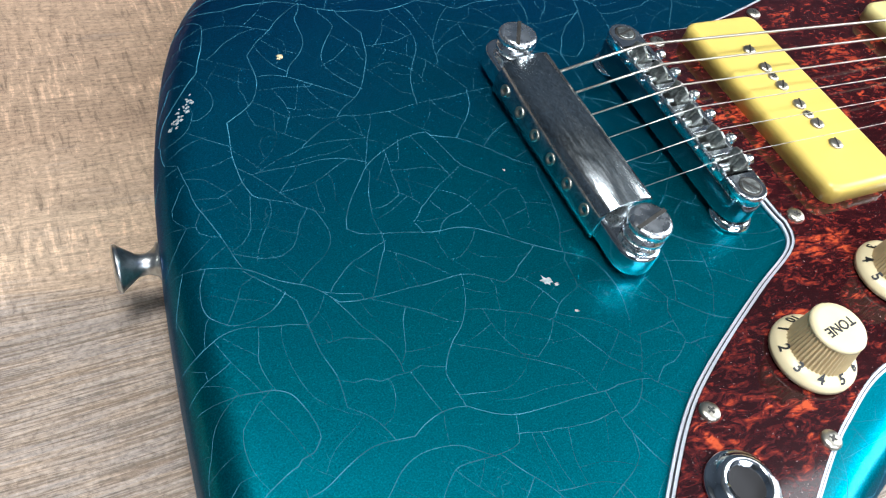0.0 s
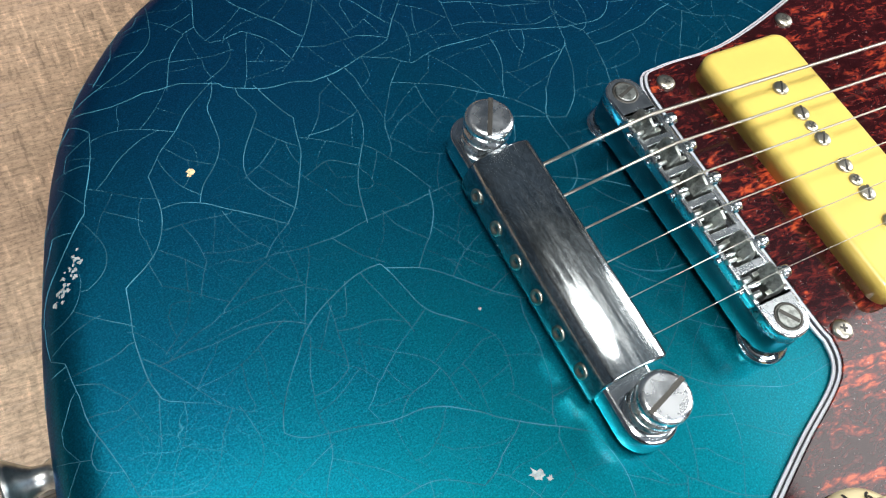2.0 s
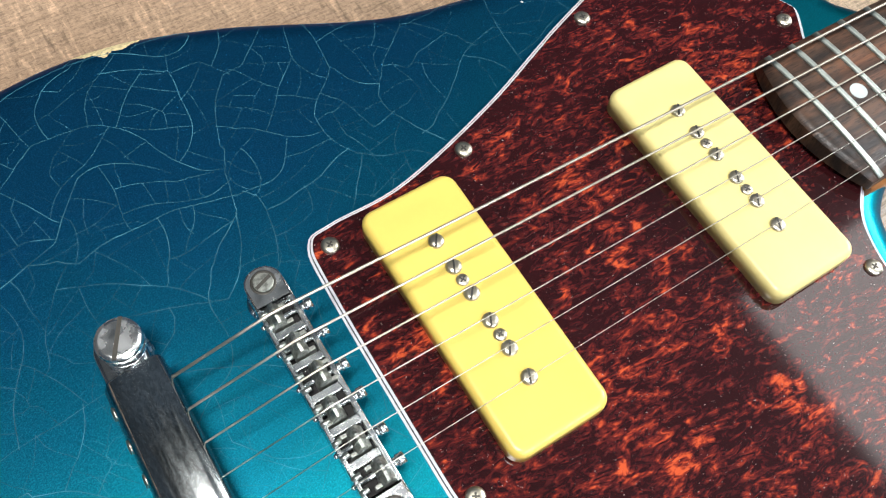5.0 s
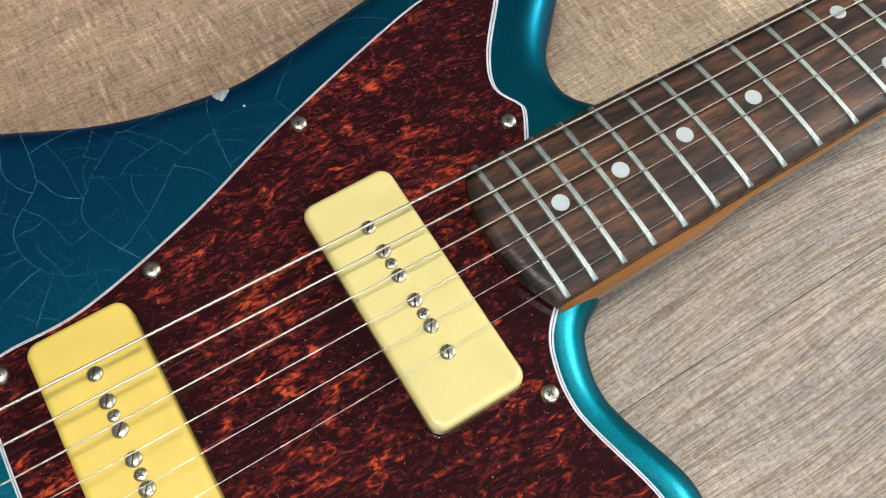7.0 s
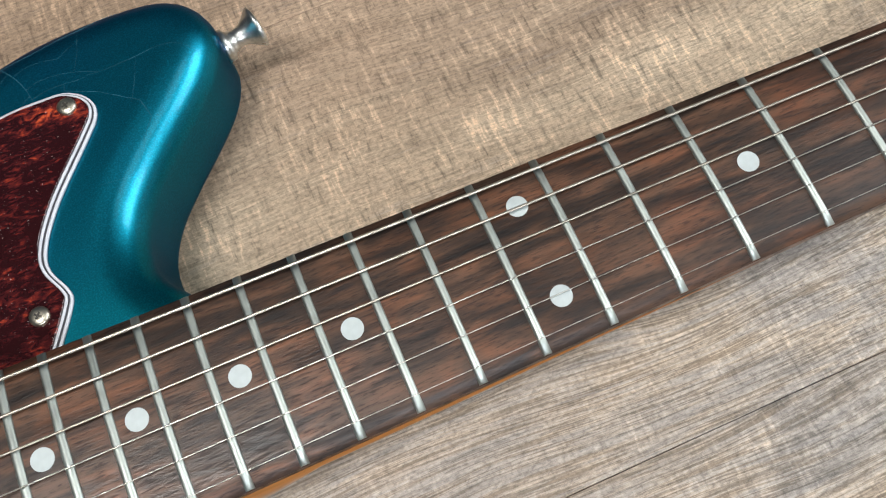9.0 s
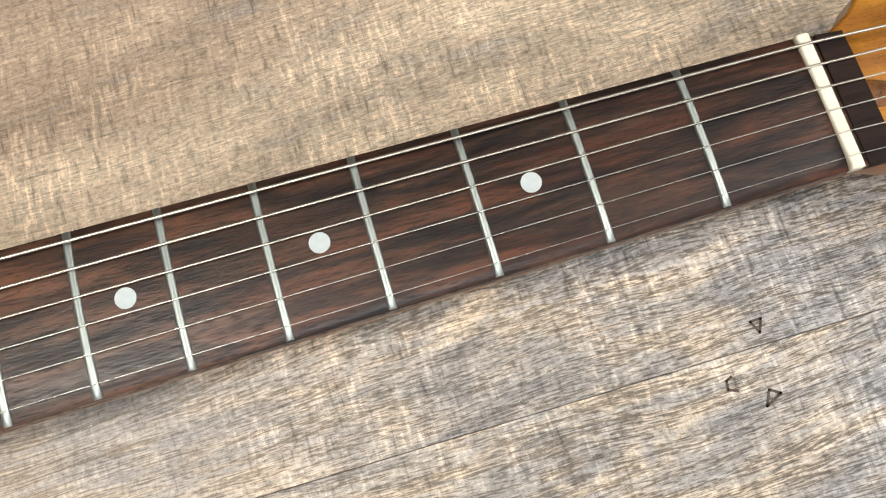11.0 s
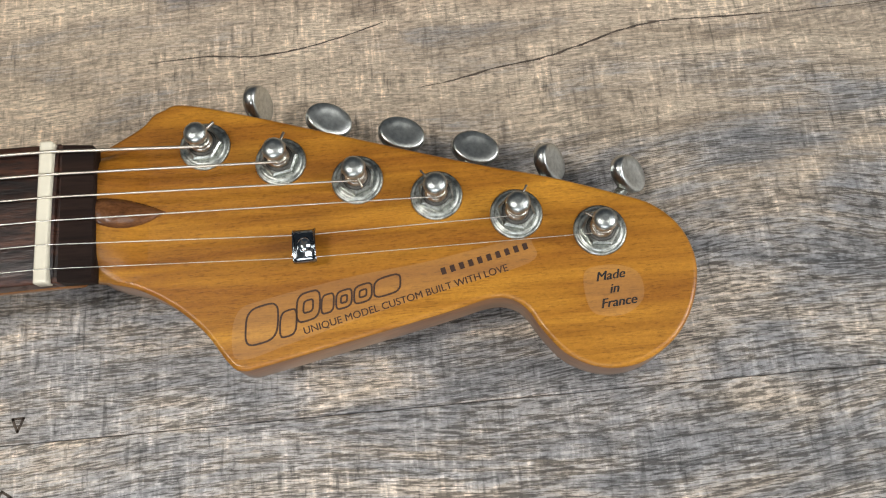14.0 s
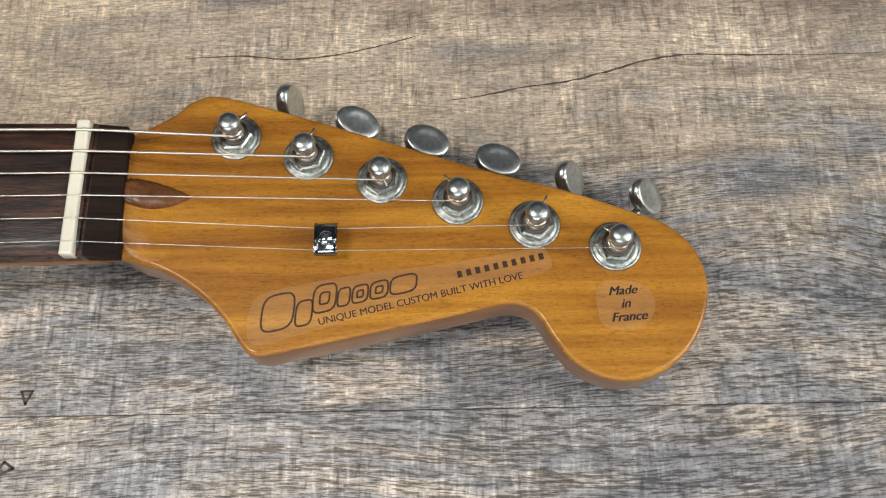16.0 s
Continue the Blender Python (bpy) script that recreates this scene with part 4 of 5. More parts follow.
end_poly = [Vector(p) for p in ((0.6542, 0.0196), (0.6628, 0.0189), (0.6632, 0.008), (0.6634, -0.008), (0.6636, -0.0220), (0.6544, -0.0218))]
part("board_end", slab(turned_left(end_poly), lambda x: neck_z(x) - 0.006, lambda x: neck_z(x) - 0.0004 - (x - 0.6532) * 0.05), M_ROSE_END, GUITAR, "dark end of the fingerboard behind nut")

# headstock
HEAD = [(658.5, 10), (660.2, 20.6), (663, 22.2), (673, 28), (679, 33), (694, 32.6), (768, 8), (793.5, 0.4), (813, -6.8), (823.5, -11.5), (830.6, -19.3), (833.3, -30),
        (830.5, -41.6), (823.8, -51.2), (813.6, -57.2), (803, -57.8), (793.6, -53.4), (787.5, -46), (783.8, -39.6), (779.6, -36.2), (773, -35.5), (758.5, -38.8), (711, -48.6), (702.5, -49.6),
        (698.6, -46.6), (692.5, -38), (683.5, -29.6), (673, -23.4), (664, -20.4), (658.8, -15)]
head_line = turned_left(resample(spline(HEAD, 8), 0.0016))
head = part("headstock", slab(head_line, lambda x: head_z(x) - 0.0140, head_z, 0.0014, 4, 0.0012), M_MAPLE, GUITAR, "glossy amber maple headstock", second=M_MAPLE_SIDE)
# faces turned sideways take the darker side maple
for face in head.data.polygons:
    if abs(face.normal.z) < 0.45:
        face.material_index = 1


def volute_z(x):
    """Face of the headstock, scooped up to the end of the board."""
    return head_z(x) + (neck_z(x) - 0.0034 - head_z(x)) * max(0.0, min(1.0, (0.680 - x) / 0.0165)) ** 2.4


def ramp_block():
    rings = []
    for i in range(15):
        x = 0.654 + 0.0255 * i / 14
        w = 0.0190 + 0.0021 * max(0.0, min(1.0, (x - 0.660) / 0.010))
        rings.append([(x, NECK_Y + w * s, head_z(x) - 0.0002 + (volute_z(x) - head_z(x)) * (1 - s ** 6)) for s in (-1, -0.96, -0.9, -0.8, -0.65, -0.45, -0.2, 0.2, 0.45, 0.65, 0.8, 0.9, 0.96, 1)] + [(x, NECK_Y + w * s, head_z(x) - 0.004) for s in (1, -1)])
    return loft(rings)


part("volute", ramp_block(), M_MAPLE, head, "scooped maple transition")


def plug_shape():
    rings = []
    for i in range(13):
        u = i / 12
        x = 0.6608 + 0.0204 * u
        w = 0.0045 * (math.sqrt(1 - ((0.34 - u) / 0.37) ** 2) if u < 0.34 else 1 - ((u - 0.34) / 0.66) ** 1.7) + 0.00005
        c = -0.0008 + 0.0002 * u
        rings.append([(x, c + w * s, volute_z(x) + 0.0009 * (1 - s * s) + 0.00005) for s in (-1, -0.6, -0.2, 0.2, 0.6, 1)] + [(x, c + w * s, volute_z(x) - 0.001) for s in (1, -1)])
    return loft(rings)


part("truss_plug", plug_shape(), M_PLUG, head, "teardrop walnut plug")


# ---- tuners ----
def build_tuner(k, x, y):
    z = head_z(x)
    lean = math.degrees(math.atan(-NECK_B))
    base = part("tuner", lathe([(0.0074, -0.0002), (0.0077, 0.0002), (0.0076, 0.0006), (0.0070, 0.0009), (0.0067, 0.0007), (0.0064, 0.0011), (0.0058, 0.0013)], 32), M_AGED, GUITAR, "aged nickel tuner", at=pose(x, y, z, 0, lean, 0))
    nut = bmesh.new()
    lathe([(0.0056, 0.0010), (0.0056, 0.0026), (0.0050, 0.0031), (0.0038, 0.0031)], 6, bm=nut)
    for f in nut.faces:
        f.smooth = False
    part("hex_nut", nut, M_AGED, base, at=pose(0, 0, 0, 0, 0, 11 * k))
    # dark ring that paints the shadow gap between nut and post
    part("gap_shade", lathe([(0.0043, 0.0028), (0.0043, 0.00335), (0.0034, 0.0034)], 24), M_SLOT, base, "dark ring for the shadow gap round the post")
    part("post", lathe([(0.0034, 0.0026), (0.0033, 0.0042), (0.0024, 0.0050), (0.0020, 0.0066), (0.0024, 0.0078), (0.0032, 0.0085), (0.0035, 0.0096), (0.0033, 0.0106), (0.0024, 0.0114), (0.0009, 0.0117)], 24), M_POST, base, "domed string post")
    r = STRING_R[k]
    coil = [(0.0028 * math.cos(a), 0.0028 * math.sin(a), 0.0074 - 0.00012 * i) for i, a in enumerate(np.linspace(0.5, 0.5 + 5.2 * math.pi, 40))]
    part("string_winding", tube(coil, max(r, 0.00028), 6), M_STEEL, base, "wound string end")
    a = radians((35, 62, -70, 130, 60, 150)[k])
    part("string_tip", tube([(0, 0, 0.0080), (0.003 * math.cos(a), 0.003 * math.sin(a), 0.0084), (0.0062 * math.cos(a), 0.0062 * math.sin(a), 0.0090)], max(r, 0.0003), 6), M_STEEL, base)
    # housing and button behind the headstock
    edge = Vector((0.298, 0.955)).normalized()
    reach = (0.0215, 0.0205, 0.0215, 0.0215, 0.0225, 0.0235)[k]
    part("housing", box(bmesh.new(), (-0.006, -0.007, -0.0215), (0.006, 0.009, -0.0142)), M_AGED, base)
    part("shaft", tube([(0, 0.006, -0.0165), (edge.x * reach + 0.006, edge.y * reach - 0.004, -0.0140)], 0.0018, 10), M_AGED, base)
    turn = (78, 22, 12, 8, 58, 48)[k]
    button = bmesh.new()
    n = 24
    rings = []
    for f, h in ((0.80, -0.0026), (0.97, -0.0018), (1.0, 0.0), (0.96, 0.0016), (0.86, 0.0019), (0.55, 0.0016), (0.2, 0.0015)):
        rings.append([(0.0077 * f * math.cos(2 * math.pi * i / n), 0.0056 * f * math.sin(2 * math.pi * i / n), h) for i in range(n)])
    loft(rings, bm=button)
    at = Matrix.Translation((edge.x * (reach + 0.0035) + 0.006, edge.y * (reach + 0.0035) - 0.004, -0.0135)) @ Matrix.Rotation(radians(-17), 4, "Z") @ Matrix.Rotation(radians(turn), 4, "Y") @ Matrix.Rotation(radians(-3), 4, "X")
    part("button", button, M_BUTTON, base, "oval aged nickel button", at=at)
    return base


for k, (x, y) in enumerate(POSTS):
    build_tuner(k, x / 1000, y / 1000)

# string tree: a bent plate whose lips hold two strings down, on a short post
def tree_plate():
    rings = []
    for x, dz in ((-0.0033, 0.0009), (-0.0030, 0.0004), (-0.0022, 0.0), (0.0022, 0.0), (0.0030, 0.0004), (0.0033, 0.0009)):
        under = [(y, z + dz) for y, z in ((-0.0046, 0.0034), (-0.0043, 0.0046), (-0.0030, 0.0052), (0.0030, 0.0052), (0.0043, 0.0046), (0.0046, 0.0034))]
        over = [(y * 1.08, z + 0.0006) for y, z in under[::-1]]
        rings.append([(x, y, z) for y, z in under + over])
    return loft(rings)


tree = part("string_tree", tree_plate(), M_CHROME_SHADED, GUITAR, "small chrome string retainer", pose(0.7228, -0.0165, head_z(0.7228)))
part("post", lathe([(0.0022, -0.0002), (0.0022, 0.0050)], 16), M_AGED, tree)
part("screw", slotted(lathe([(0.0021, 0.0056), (0.0022, 0.0061), (0.0017, 0.0068), (0.0006, 0.0070)], 20), cross_bars(0.0022, 0.0005, 0.00705)), M_CHROME, tree, "domed cross-head screw", pose(0, 0, 0, 0, 0, 30), M_SLOT)

for k in range(6):
    bx, px, py = SADDLE_X[k], POSTS[k][0] / 1000, POSTS[k][1] / 1000
    by, ny_ = bridge_y(k), nut_y(k)
    pts = [(-0.0345, by, 0.0565), (bx - 0.0010, by, SADDLE_Z - 0.0002), (bx + 0.0006, by, SADDLE_Z), (0.6485, ny_, NUT_Z), (0.6520, ny_ - 0.00005, NUT_Z - 0.0001)]
    if k > 3:
        pts.append((0.7228, -0.0165 + (0.0034 if k == 4 else -0.0034), head_z(0.7228) + 0.0043))
    pts.append((px - 0.0016, py - 0.0027, head_z(px) + 0.0068))
    pts.append((px + 0.0004, py - 0.0029, head_z(px) + 0.0068))
    part("string", tube(pts, STRING_R[k], 8), M_WOUND if k < 3 else M_STEEL, GUITAR, "wound steel string" if k < 3 else "plain steel string")


# ---- headstock decal ----
def on_head(x, y, turn=0.0, lift=0.0):
    x, y = x / 1000, y / 1000
    return pose(x, y, head_z(x) + 0.00006 + lift, 0, math.degrees(math.atan(-NECK_B)), 0) @ pose(0, 0, 0, 0, 0, turn)


film_line = turned_left(spline([(700.5, -44.5), (702, -33), (712, -29.5), (735, -25.5), (757, -23), (783, -18.8), (787.5, -21), (786, -26), (765, -31), (740, -37), (716, -43.5), (705, -46.5)], 6))
part("decal", slab(film_line, lambda x: head_z(x) - 0.0002, lambda x: head_z(x) + 0.00012), M_DECAL, head, "clear film edge of the maker's decal")
film2 = turned_left(spline([(800.8, -31), (806, -28.8), (812.5, -29.6), (816.5, -32.5), (816.6, -39), (812, -43), (806, -43.6), (801.2, -41)], 6))
part("decal", slab(film2, lambda x: head_z(x) - 0.0002, lambda x: head_z(x) + 0.00012), M_DECAL, head, "small clear round decal")
TILT = 13.0


def outline_shape(pts, width):
    """A closed stroke of a given width, as flat ribbon."""
    line = turned_left(spline(pts, 5))
    bm = bmesh.new()
    a = [bm.verts.new((p.x, p.y, 0.00012)) for p in line]
    b = [bm.verts.new((p.x, p.y, 0.00012)) for p in inset(line, width)]
    for i in range(len(a)):
        j = (i + 1) % len(a)
        bm.faces.new((a[i], a[j], b[j], b[i]))
    return bm


def wordmark():
    """Seven slanted rounded outlines, some with a hollow, that stand for the maker's mark."""
    place = on_head(703.4, -42.9, 12.0)
    x = 0.0
    for w, h, low, hollow in ((10.0, 11.0, -0.9, False), (5.4, 7.8, -1.2, False), (7.4, 8.6, 1.5, True), (4.2, 5.8, 2.0, False), (5.2, 5.6, 2.0, True), (5.8, 5.6, 2.0, True), (8.4, 5.8, 2.0, False)):
        for shrink in (0.0, 0.30) if hollow else (0.0,):
            pts = []
            for k in range(12):
                a = 2 * math.pi * k / 12 + 0.26
                u, v = (math.copysign(abs(c) ** 0.62, c) for c in (math.cos(a), math.sin(a)))
                f = 0.5 - shrink * 0.9
                pts.append((x + w * (0.5 + u * f) + 0.28 * h * (0.5 + v * f), low + h * (0.5 + v * f)))
            part("logo_shape", outline_shape(pts, 0.00056), M_INK, head, "dark outlined shape of the maker's mark", at=place)
        x += w * 0.98 + 0.2
    for k in range(10):
        bm = bmesh.new()
        box(bm, (-0.0007, -0.0010, 0.00006), (0.0007, 0.0010, 0.00014))
        part("mark_bar", bm, M_INK, head, at=on_head(761.2 + 2.66 * k, -26.3 + 0.57 * k, TILT))


wordmark()
for shift in (0.0, 0.07):
    lettering("motto", "UNIQUE MODEL CUSTOM BUILT WITH LOVE", 0.00299, on_head(750.0 + shift, -33.6, 12.6, 0.0001 + shift * 0.0001), M_INK, head, "dark lettering")
for text, x, y in (("Made", 808.0, -32.0), ("in", 808.6, -35.9), ("France", 809.3, -39.8)):
    for shift in (0.0, 0.10, 0.20):
        lettering("origin_lettering", text, 0.0038, on_head(x - 0.1 + shift, y, 4, 0.0001 + shift * 0.0001), M_BLACK_INK, head, "black lettering", 0.0, 0.35)


# ---- controls ----
def build_knob(x, y, first, words, text):
    z = GUARD_TOP
    skirt = part("control_knob", lathe([(0.0112, 0.0006), (0.0122, 0.0008), (0.0122, 0.0022), (0.0108, 0.0036), (0.0092, 0.0044), (0.0080, 0.0046)], 48), M_KNOB, GUITAR, words, at=pose(x, y, z))
    bm = bmesh.new()
    n = 96
    rings = []
    for r, h in ((0.0090, 0.0042), (0.0076, 0.0138)):
        rings.append([((r - (0.00035 if k % 2 else 0)) * math.cos(2 * math.pi * k / n), (r - (0.00035 if k % 2 else 0)) * math.sin(2 * math.pi * k / n), h) for k in range(n)])
    loft(rings, bm=bm)
    for f in bm.faces:
        f.smooth = False
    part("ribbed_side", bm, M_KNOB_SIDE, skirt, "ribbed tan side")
    part("top", lathe([(0.0077, 0.0134), (0.0078, 0.0141), (0.0074, 0.0147), (0.0060, 0.0149)], 40), M_KNOB, skirt, "smooth ivory top")
    if text:
        lettering("lettering", text, 0.0039, pose(0, 0, 0.01496, 0, 0, 189), M_BLACK_INK, skirt, "dark lettering", 0.00008)
    for k in range(10):
        a = radians(first + 36.5 * k)
        lettering("numeral", str(k + 1), 0.0040, pose(0.0101 * math.cos(a), 0.0101 * math.sin(a), 0.00412, 0, 0, 0) @ Matrix.Rotation(a + math.pi / 2, 4, "Z") @ Matrix.Rotation(radians(34), 4, "X"), M_BLACK_INK, skirt, "", 0.0001)
    return skirt


build_knob(-0.0121, -0.0856, 125, "ivory tone knob with numbered skirt", "TONE")
build_knob(0.0346, -0.0710, 36, "ivory volume knob with numbered skirt", "")


def build_switch(x, y):
    base = part("toggle_switch", lathe([(0.0072, 0), (0.0074, 0.0004), (0.0070, 0.0012), (0.0054, 0.0013), (0.0054, 0.0030), (0.0046, 0.0036), (0.0030, 0.0037), (0.0024, 0.0020)], 32), M_NICKEL, GUITAR, "toggle switch with cream tip", at=pose(x, y, GUARD_TOP))
    part("lever", tube([(0, 0, 0.001), (0.0006, 0.0018, 0.009)], 0.0014, 10), M_NICKEL, base)
    part("tip", lathe([(0.0026, 0.0050), (0.0032, 0.0060), (0.0038, 0.0130), (0.0036, 0.0162), (0.0024, 0.0180), (0.0008, 0.0185)], 24, m=pose(0, 0, 0, -13, 4, 0)), M_CREAM_PALE, base, "cream plastic tip")


build_switch(0.1413, -0.0984)


def build_jack(x, y):
    base = part("output_jack", lathe([(0.0098, 0), (0.0100, 0.0004), (0.0094, 0.0010), (0.0080, 0.0012), (0.0078, 0.0030), (0.0066, 0.0036), (0.0052, 0.0036), (0.0050, 0.0010)], 32), M_CHROME, GUITAR, "chrome output jack with washer", at=pose(x, y, GUARD_TOP))
    # the socket's shaded inside, drawn as a near-black disc
    part("socket_shade", lathe([(0.0049, 0.0012), (0.0049, 0.0020)], 24), M_DARK, base, "near-black disc for the shade in the socket")


build_jack(-0.0551, -0.1100)


def build_strap_button(x, y, turn, words):
    m = pose(x, y, 0.0222, 0, 90, turn)
    part("strap_button", lathe([(0.0056, -0.0015), (0.0056, 0.0014), (0.0040, 0.0022), (0.0030, 0.0046), (0.0034, 0.0072), (0.0062, 0.0112), (0.0070, 0.0120), (0.0070, 0.0128), (0.0050, 0.0134)], 28, m=m), M_BUTTON, GUITAR, words)


build_strap_button(-0.1622, 0.0096, 178, "chrome strap button at the tail")
build_strap_button(0.2752, 0.1135, 12, "chrome strap button on the horn")


# ---- chips in the lacquer ----


def body_z(x, y):
    """Height of the body's top, rounded towards its outline."""
    p = Vector((x, y))
    n = len(body_line)
    i = min(range(n), key=lambda k: (body_line[k] - p).length)
    t = (body_line[(i + 1) % n] - body_line[i - 1]).normalized()
    d = (p - body_line[i]).dot(Vector((-t.y, t.x)))
    top = BODY_TOP - arm_drop(x, y)
    if d >= EDGE_R:
        return top
    d = max(d, 0.0)
    return top - EDGE_R + math.sqrt(max(0.0, EDGE_R ** 2 - (EDGE_R - d) ** 2))


def craze_lines():
    """Cracks that wander and end where they meet an older one, as lacquer checks: rows of (points, width, free end)."""
    rng = random.Random(23)
    taken, out = {}, []
    guard = [(p.x, p.y) for p in guard_line]
    outline = [(p.x, p.y) for p in body_line]
    low, cell = (-0.18, -0.17), 0.001
    gx, gy = np.meshgrid(np.arange(470) * cell + low[0], np.arange(340) * cell + low[1], indexing="ij")

    def covered(poly):
        odd = np.zeros(gx.shape, bool)
        for (x0, y0), (x1, y1) in zip(poly, poly[1:] + poly[:1]):
            if y0 != y1:
                odd ^= ((y0 > gy) != (y1 > gy)) & (gx < (x1 - x0) * (gy - y0) / (y1 - y0) + x0)
        return odd

    free = covered(outline) & ~covered(guard)

    def at(p):
        return int((p[0] - low[0]) / cell + 0.5), int((p[1] - low[1]) / cell + 0.5)

    def thick(p):
        """How strongly the lacquer is checked: most on the bass side of the lower bout, hardly towards the horns."""
        east = max(0.0, min(1.0, (p[0] - 0.0) / 0.16))
        bass = max(0.0, min(1.0, (p[1] + 0.06) / 0.13))
        return (0.66 + 0.34 * bass) * (1 - 0.88 * east)

    def grow(p, heading, reach, ident):
        pts, curve = [p], rng.gauss(0, 0.012)
        for i in range(int(reach / 0.0008)):
            curve = 0.86 * curve + rng.gauss(0, 0.018)
            heading += curve + (rng.gauss(0, 0.45) if rng.random() < 0.05 else 0.0)
            p = (p[0] + 0.0008 * math.cos(heading), p[1] + 0.0008 * math.sin(heading))
            c = at(p)
            if not (0 <= c[0] < 470 and 0 <= c[1] < 340) or not free[c]:
                return pts, False
            pts.append(p)
            old = at(pts[-2])
            met = any(taken.get(k, ident) != ident for k in (c, (old[0], c[1]), (c[0], old[1])))
            if i > 4 and met and rng.random() > 0.06:
                pts.append((p[0] + 0.0008 * math.cos(heading), p[1] + 0.0008 * math.sin(heading)))
                return pts, False
        return pts, True

    def clear(p, r):
        x, y = at(p)
        k = int(r / cell)
        return all((x + i, y + j) not in taken for i in range(-k, k + 1) for j in range(-k, k + 1))

    # first the long cracks, then branches that leave one crack and run on to the next
    def keep(lines, width, ident):
        for pts, loose in lines:
            for q in pts:
                taken.setdefault(at(q), ident)
            if len(pts) > 4:
                out.append((pts, width * rng.uniform(0.7, 1.15), loose))

    ident = 0
    for _ in range(500):
        p = (rng.uniform(-0.17, 0.24), rng.uniform(-0.15, 0.15))
        if not free[at(p)] or rng.random() > thick(p) or not clear(p, 0.011 * (0.7 + 0.8 * rng.random())):
            continue
        ident += 1
        heading = rng.uniform(0, math.pi)
        keep([grow(p, heading + turn, 0.110 * rng.uniform(0.6, 1.2), ident) for turn in (0, math.pi)], 0.00024, ident)
    for tries, gap, reach, width in ((2600, 0.0070, 0.120, 0.00020), (3400, 0.0042, 0.070, 0.00015), (2600, 0.0026, 0.030, 0.00010)):
        for _ in range(tries):
            pts = rng.choice(out)[0]
            i = rng.randrange(1, len(pts) - 1)
            p = pts[i]
            if rng.random() > thick(p):
                continue
            heading = math.atan2(pts[i + 1][1] - pts[i - 1][1], pts[i + 1][0] - pts[i - 1][0]) + rng.choice((-1, 1)) * (math.pi / 2 + rng.gauss(0, 0.30))
            ahead = (p[0] + 1.6 * gap * math.cos(heading), p[1] + 1.6 * gap * math.sin(heading))
            if not clear(ahead, gap):
                continue
            ident += 1
            keep([grow(p, heading, reach * rng.uniform(0.7, 1.3), ident)], width, ident)
    return out, thick


def build_crazing():
    lines, thick = craze_lines()
    rng = random.Random(5)
    edge = np.array([(p.x, p.y) for p in body_line])
    following = np.roll(edge, -1, 0) - np.roll(edge, 1, 0)
    inward = np.stack([-following[:, 1], following[:, 0]], 1) / np.linalg.norm(following, axis=1)[:, None]
    verts, faces = [], []
    for pts, width, loose in lines:
        start = len(verts)
        n = len(pts)
        drift = rng.uniform(0, 9)
        for i, (x, y) in enumerate(pts):
            a, b = pts[max(i - 1, 0)], pts[min(i + 1, n - 1)]
            d = math.hypot(b[0] - a[0], b[1] - a[1]) or 1.0
            nx, ny = -(b[1] - a[1]) / d, (b[0] - a[0]) / d
            w = width * 0.86 * (0.45 + 0.55 * thick((x, y))) * (0.92 + 0.20 * math.sin(drift + i * 0.21))
            if loose:
                w *= min(1.0, 0.15 + 3 * (n - 1 - i) / n)
            near = np.argmin(((edge - (x, y)) ** 2).sum(1))
            deep = max(0.0, float((np.array((x, y)) - edge[near]) @ inward[near]))
            z = BODY_TOP - arm_drop(x, y) - (0 if deep >= EDGE_R else EDGE_R - math.sqrt(max(0.0, EDGE_R ** 2 - (EDGE_R - deep) ** 2)))
            verts += [(x + nx * w / 2, y + ny * w / 2, z + 0.00005), (x - nx * w / 2, y - ny * w / 2, z + 0.00005)]
        faces += [(start + 2 * i, start + 2 * i + 2, start + 2 * i + 3, start + 2 * i + 1) for i in range(n - 1)]
    me = bpy.data.meshes.new("crazing")
    me.from_pydata(verts, [], faces)
    me.materials.append(M_CRAZE)
    ob = new("crazing", me)
    ob.parent = body
    tagged(ob, "pale blue check lines in the lacquer", kind="stuff")


build_crazing()


def chip(x, y, r, mat, seed, stretch=1.0, turn=0.0, words="pale chip in the lacquer"):
    """An irregular flake that lies on the body's surface."""
    rng = random.Random(seed)
    n = 16
    bm = bmesh.new()
    ca, sa = math.cos(radians(turn)), math.sin(radians(turn))
    radii = [r * rng.uniform(0.4, 1.15) for _ in range(n)]
    rows = []
    for f, lift in ((1.0, -0.00012), (0.93, 0.00007), (0.5, 0.00005)):
        row = []
        for k in range(n):
            a = 2 * math.pi * k / n
            u, v = radii[k] * f * stretch * math.cos(a), radii[k] * f * math.sin(a)
            px, py = x + u * ca - v * sa, y + u * sa + v * ca
            row.append((px, py, body_z(px, py) + lift))
        rows.append(row)
    loft(rows, cap_low=False, bm=bm)
    for f in bm.faces:
        f.smooth = False
    part("paint_chip", bm, mat, body, words)


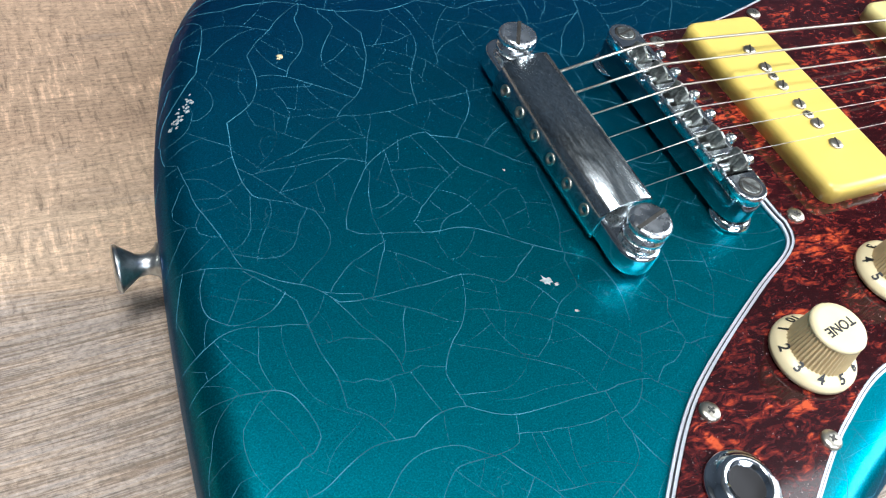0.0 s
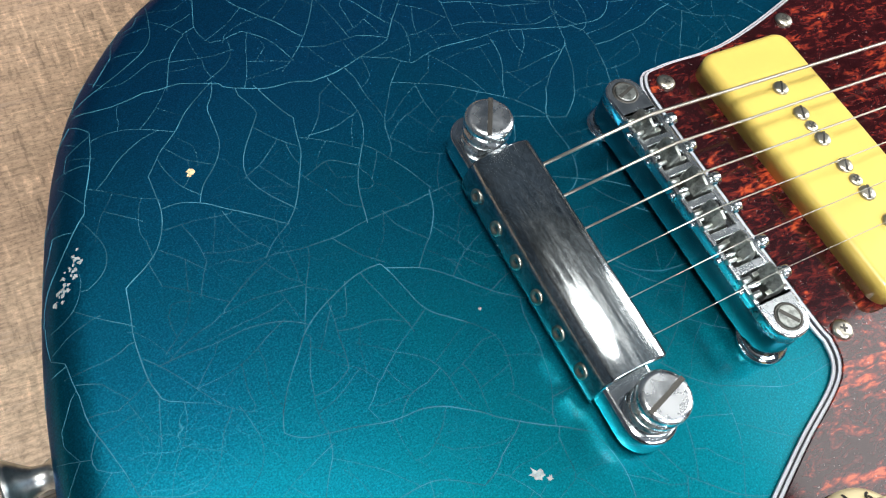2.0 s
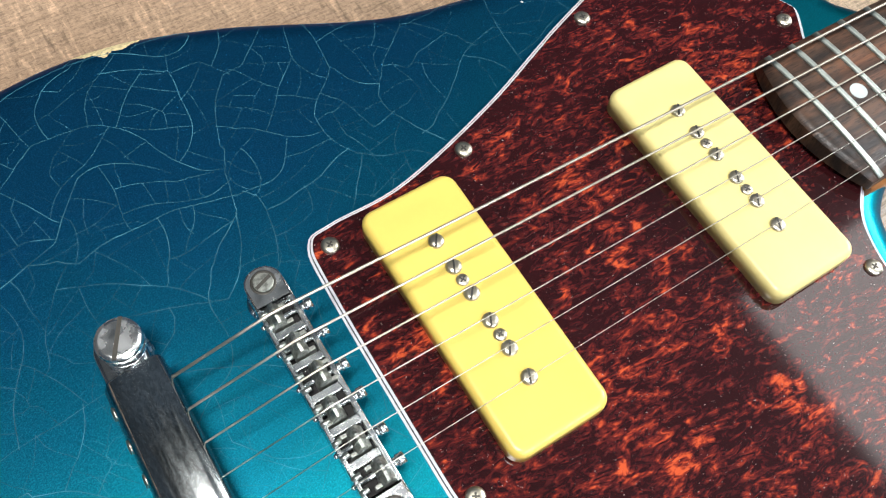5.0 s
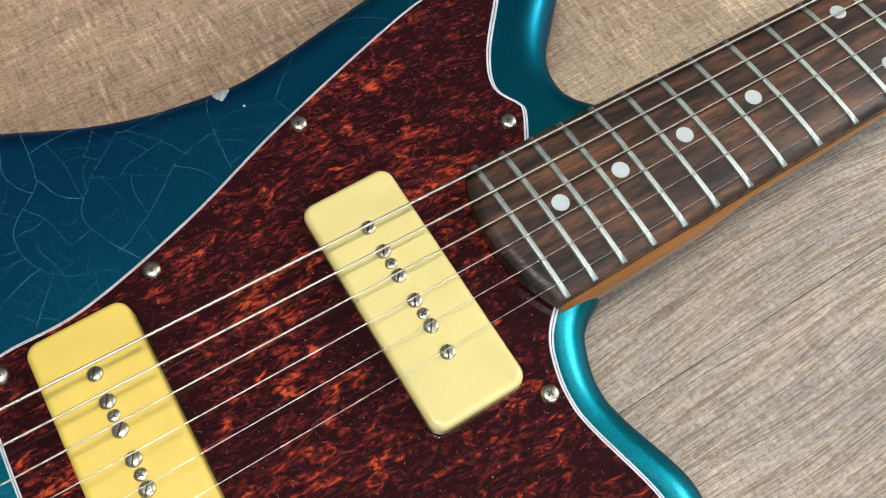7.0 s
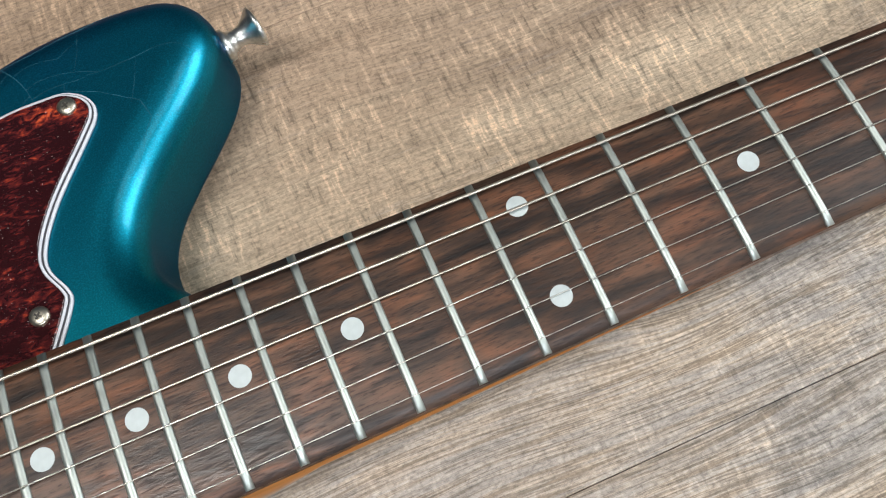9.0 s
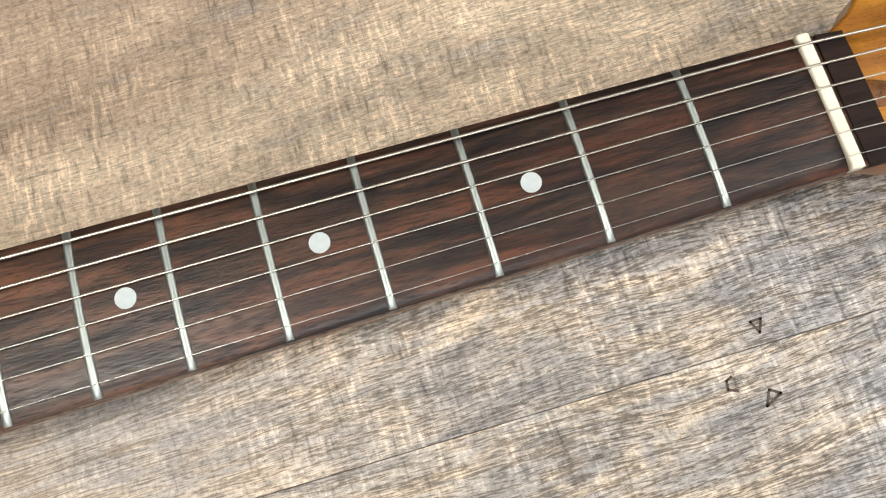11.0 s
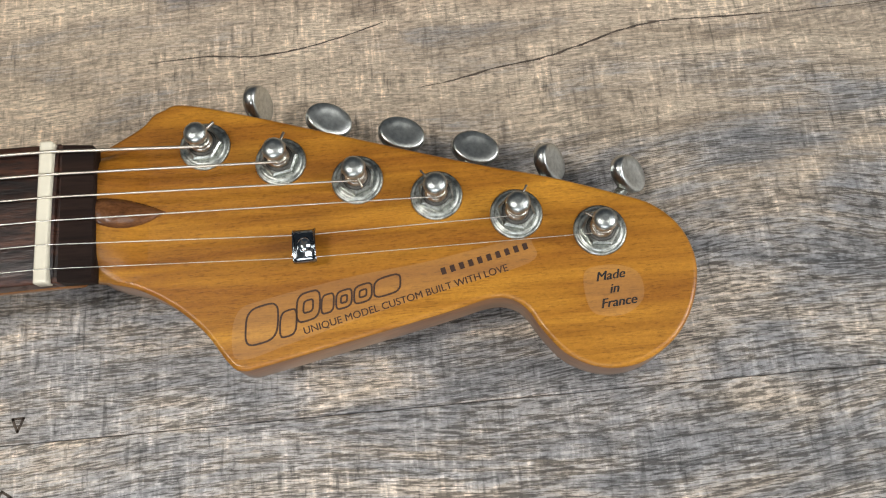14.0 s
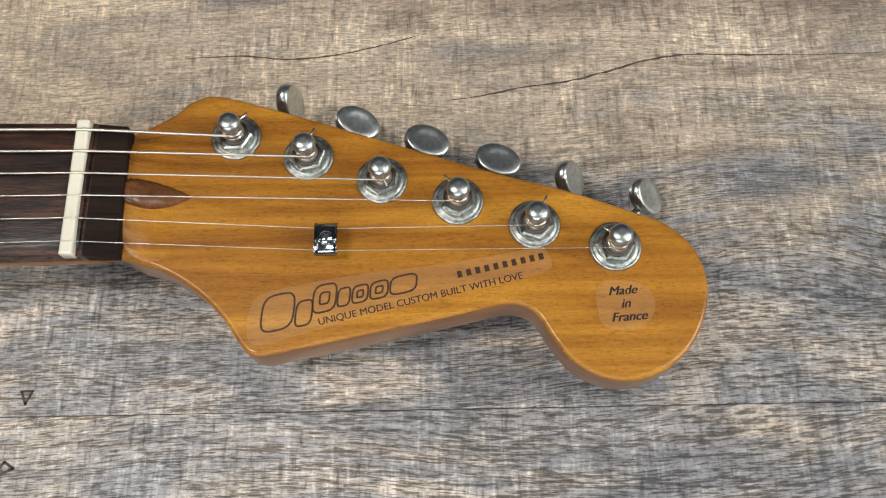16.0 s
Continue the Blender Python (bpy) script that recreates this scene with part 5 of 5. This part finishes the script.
def edge_patch(x0, x1, y, low, high, mat, words, seed):
    """Bare patch along the rounded edge between two places, from angle low to high over the rounding."""
    rng = random.Random(seed)
    n = len(body_line)
    ids = [i for i in range(n) if min(x0, x1) <= body_line[i].x <= max(x0, x1) and abs(body_line[i].y - y) < 0.02]
    fine = []
    for a, b in zip(ids, ids[1:]):
        fine += [(a, b, k / 5) for k in range(5)]
    bm = bmesh.new()
    rows = []
    lobes = [[rng.uniform(0, 6.28) for _ in range(3)] for _ in range(2)]

    def lobe(q, j):
        return sum(math.sin(lobes[q][k] + j * f) for k, f in enumerate((0.09, 0.23, 0.61))) / 3

    for j, (a, b, u) in enumerate(fine):
        p = body_line[a].lerp(body_line[b], u)
        t = (body_line[b] - body_line[a]).normalized() * (1 if b > a else -1)
        inn = Vector((-t.y, t.x))
        taper = math.sin(math.pi * (j + 0.5) / len(fine)) ** 0.5
        mid = (low + high) / 2
        lo = mid - (mid - low) * taper * (0.85 + 0.25 * lobe(0, j) + rng.uniform(-0.05, 0.05))
        hi = mid + (high - mid) * taper * (0.80 + 0.40 * lobe(1, j) + rng.uniform(-0.06, 0.06))
        row = []
        for k in range(6):
            ph = radians(lo + (hi - lo) * k / 5)
            lift = (0.00003 if k in (0, 5) else rng.uniform(0.00008, 0.0002))
            r = EDGE_R + lift
            q = p + inn * (EDGE_R - r * math.cos(ph))
            row.append(bm.verts.new((q.x, q.y, BODY_TOP - arm_drop(q.x, q.y) - EDGE_R + r * math.sin(ph))))
        rows.append(row)
    for a, b in zip(rows, rows[1:]):
        for k in range(5):
            bm.faces.new((a[k], a[k + 1], b[k + 1], b[k]))
    part("bare_edge", bm, mat, body, words)


chip(-0.0703, -0.0405, 0.0016, M_PRIMER, 3, 1.5, -50)
chip(-0.0682, -0.0424, 0.0008, M_PRIMER, 8, 1.2, 20)
chip(-0.0670, -0.0519, 0.0007, M_PRIMER, 4)
chip(-0.1133, 0.0623, 0.0012, M_BARE, 5, 1.2, 30)
chip(-0.0632, 0.0003, 0.0005, M_PRIMER, 6)
chip(0.1285, 0.0945, 0.0007, M_PRIMER, 9)
for k in range(34):
    rng = random.Random(40 + k)
    u = k / 33
    chip(-0.1440 - 0.0080 * u + rng.uniform(-0.0008, 0.0008), 0.0500 - 0.0105 * u + rng.uniform(-0.0018, 0.0018), rng.uniform(0.0002, 0.0006) * (1.8 if k < 4 else 1.0), M_PRIMER, 60 + k, 1.3, rng.uniform(0, 180))
edge_patch(-0.019, 0.007, 0.153, 15, 80, M_BARE, "bare wood where the edge is knocked", 1)
edge_patch(0.1205, 0.1285, 0.109, 25, 78, M_PRIMER, "chipped edge", 2)
chip(-0.0765, 0.1405, 0.0014, M_PRIMER, 12, 2.0, 28)
chip(-0.0748, 0.1412, 0.0010, M_PRIMER, 13, 1.4, 28)


# ---- marks on the floor ----
def floor_line(name, pts, width, words):
    line = spline(pts, 6, closed=False)
    bm = bmesh.new()
    rng = random.Random(len(pts) + int(abs(pts[0][0])))
    a, b = [], []
    for i, p in enumerate(line):
        t = (line[min(i + 1, len(line) - 1)] - line[max(i - 1, 0)]).normalized()
        side = Vector((-t.y, t.x))
        w = width * rng.uniform(0.4, 1.2) * min(1.0, 0.3 + 4 * min(i, len(line) - 1 - i) / len(line))
        wob = side * rng.uniform(-0.2, 0.2) * width
        a.append(bm.verts.new((*(p + side * w / 2 + wob), 0.00012)))
        b.append(bm.verts.new((*(p - side * w / 2 + wob), 0.00012)))
    for i in range(len(a) - 1):
        bm.faces.new((a[i], a[i + 1], b[i + 1], b[i]))
    return part(name, bm, M_CRACK, FLOOR, words)


floor_line("grain_crack", [(758, 48.5), (770, 50), (785, 53), (800, 54.8), (815, 58.5), (831, 63), (846, 64.5), (861, 63.9), (890, 63), (930, 63.5)], 0.0008, "dark split in the wood grain")
floor_line("grain_crack", [(662, 68.9), (683, 69.4), (697, 67.6), (710, 67.8), (722, 69.5), (735, 72.4), (750, 76.7)], 0.0007, "dark split in the wood grain")


def pen_mark(x, y, turn, shape):
    place = pose(x / 1000, y / 1000, 0, 0, 0, turn)
    pts = [place @ Vector((px / 1000, py / 1000, 0)) for px, py in shape]
    bm = bmesh.new()
    for p, q in zip(pts, pts[1:]):
        t = (q - p).normalized()
        s = Vector((-t.y, t.x, 0)) * 0.00042
        v = [bm.verts.new((c.x, c.y, 0.0001)) for c in (p - s - t * 0.0003, q - s + t * 0.0003, q + s + t * 0.0003, p + s - t * 0.0003)]
        bm.faces.new(v)
    part("pen_mark", bm, M_CRACK, FLOOR, "small dark outlined mark on the plank")


pen_mark(622.5, -54.3, 0, [(-1.6, 1.8), (2.0, 1.9), (0.2, -2.2), (-1.6, 1.8)])
pen_mark(608.0, -69.7, 15, [(1.6, 2.2), (-0.4, 1.9), (-1.6, -0.6), (0.8, -2.4)])
pen_mark(619.0, -76.5, 12, [(-3.0, -1.8), (0.4, 2.2), (3.0, -0.4), (-3.0, -1.8)])
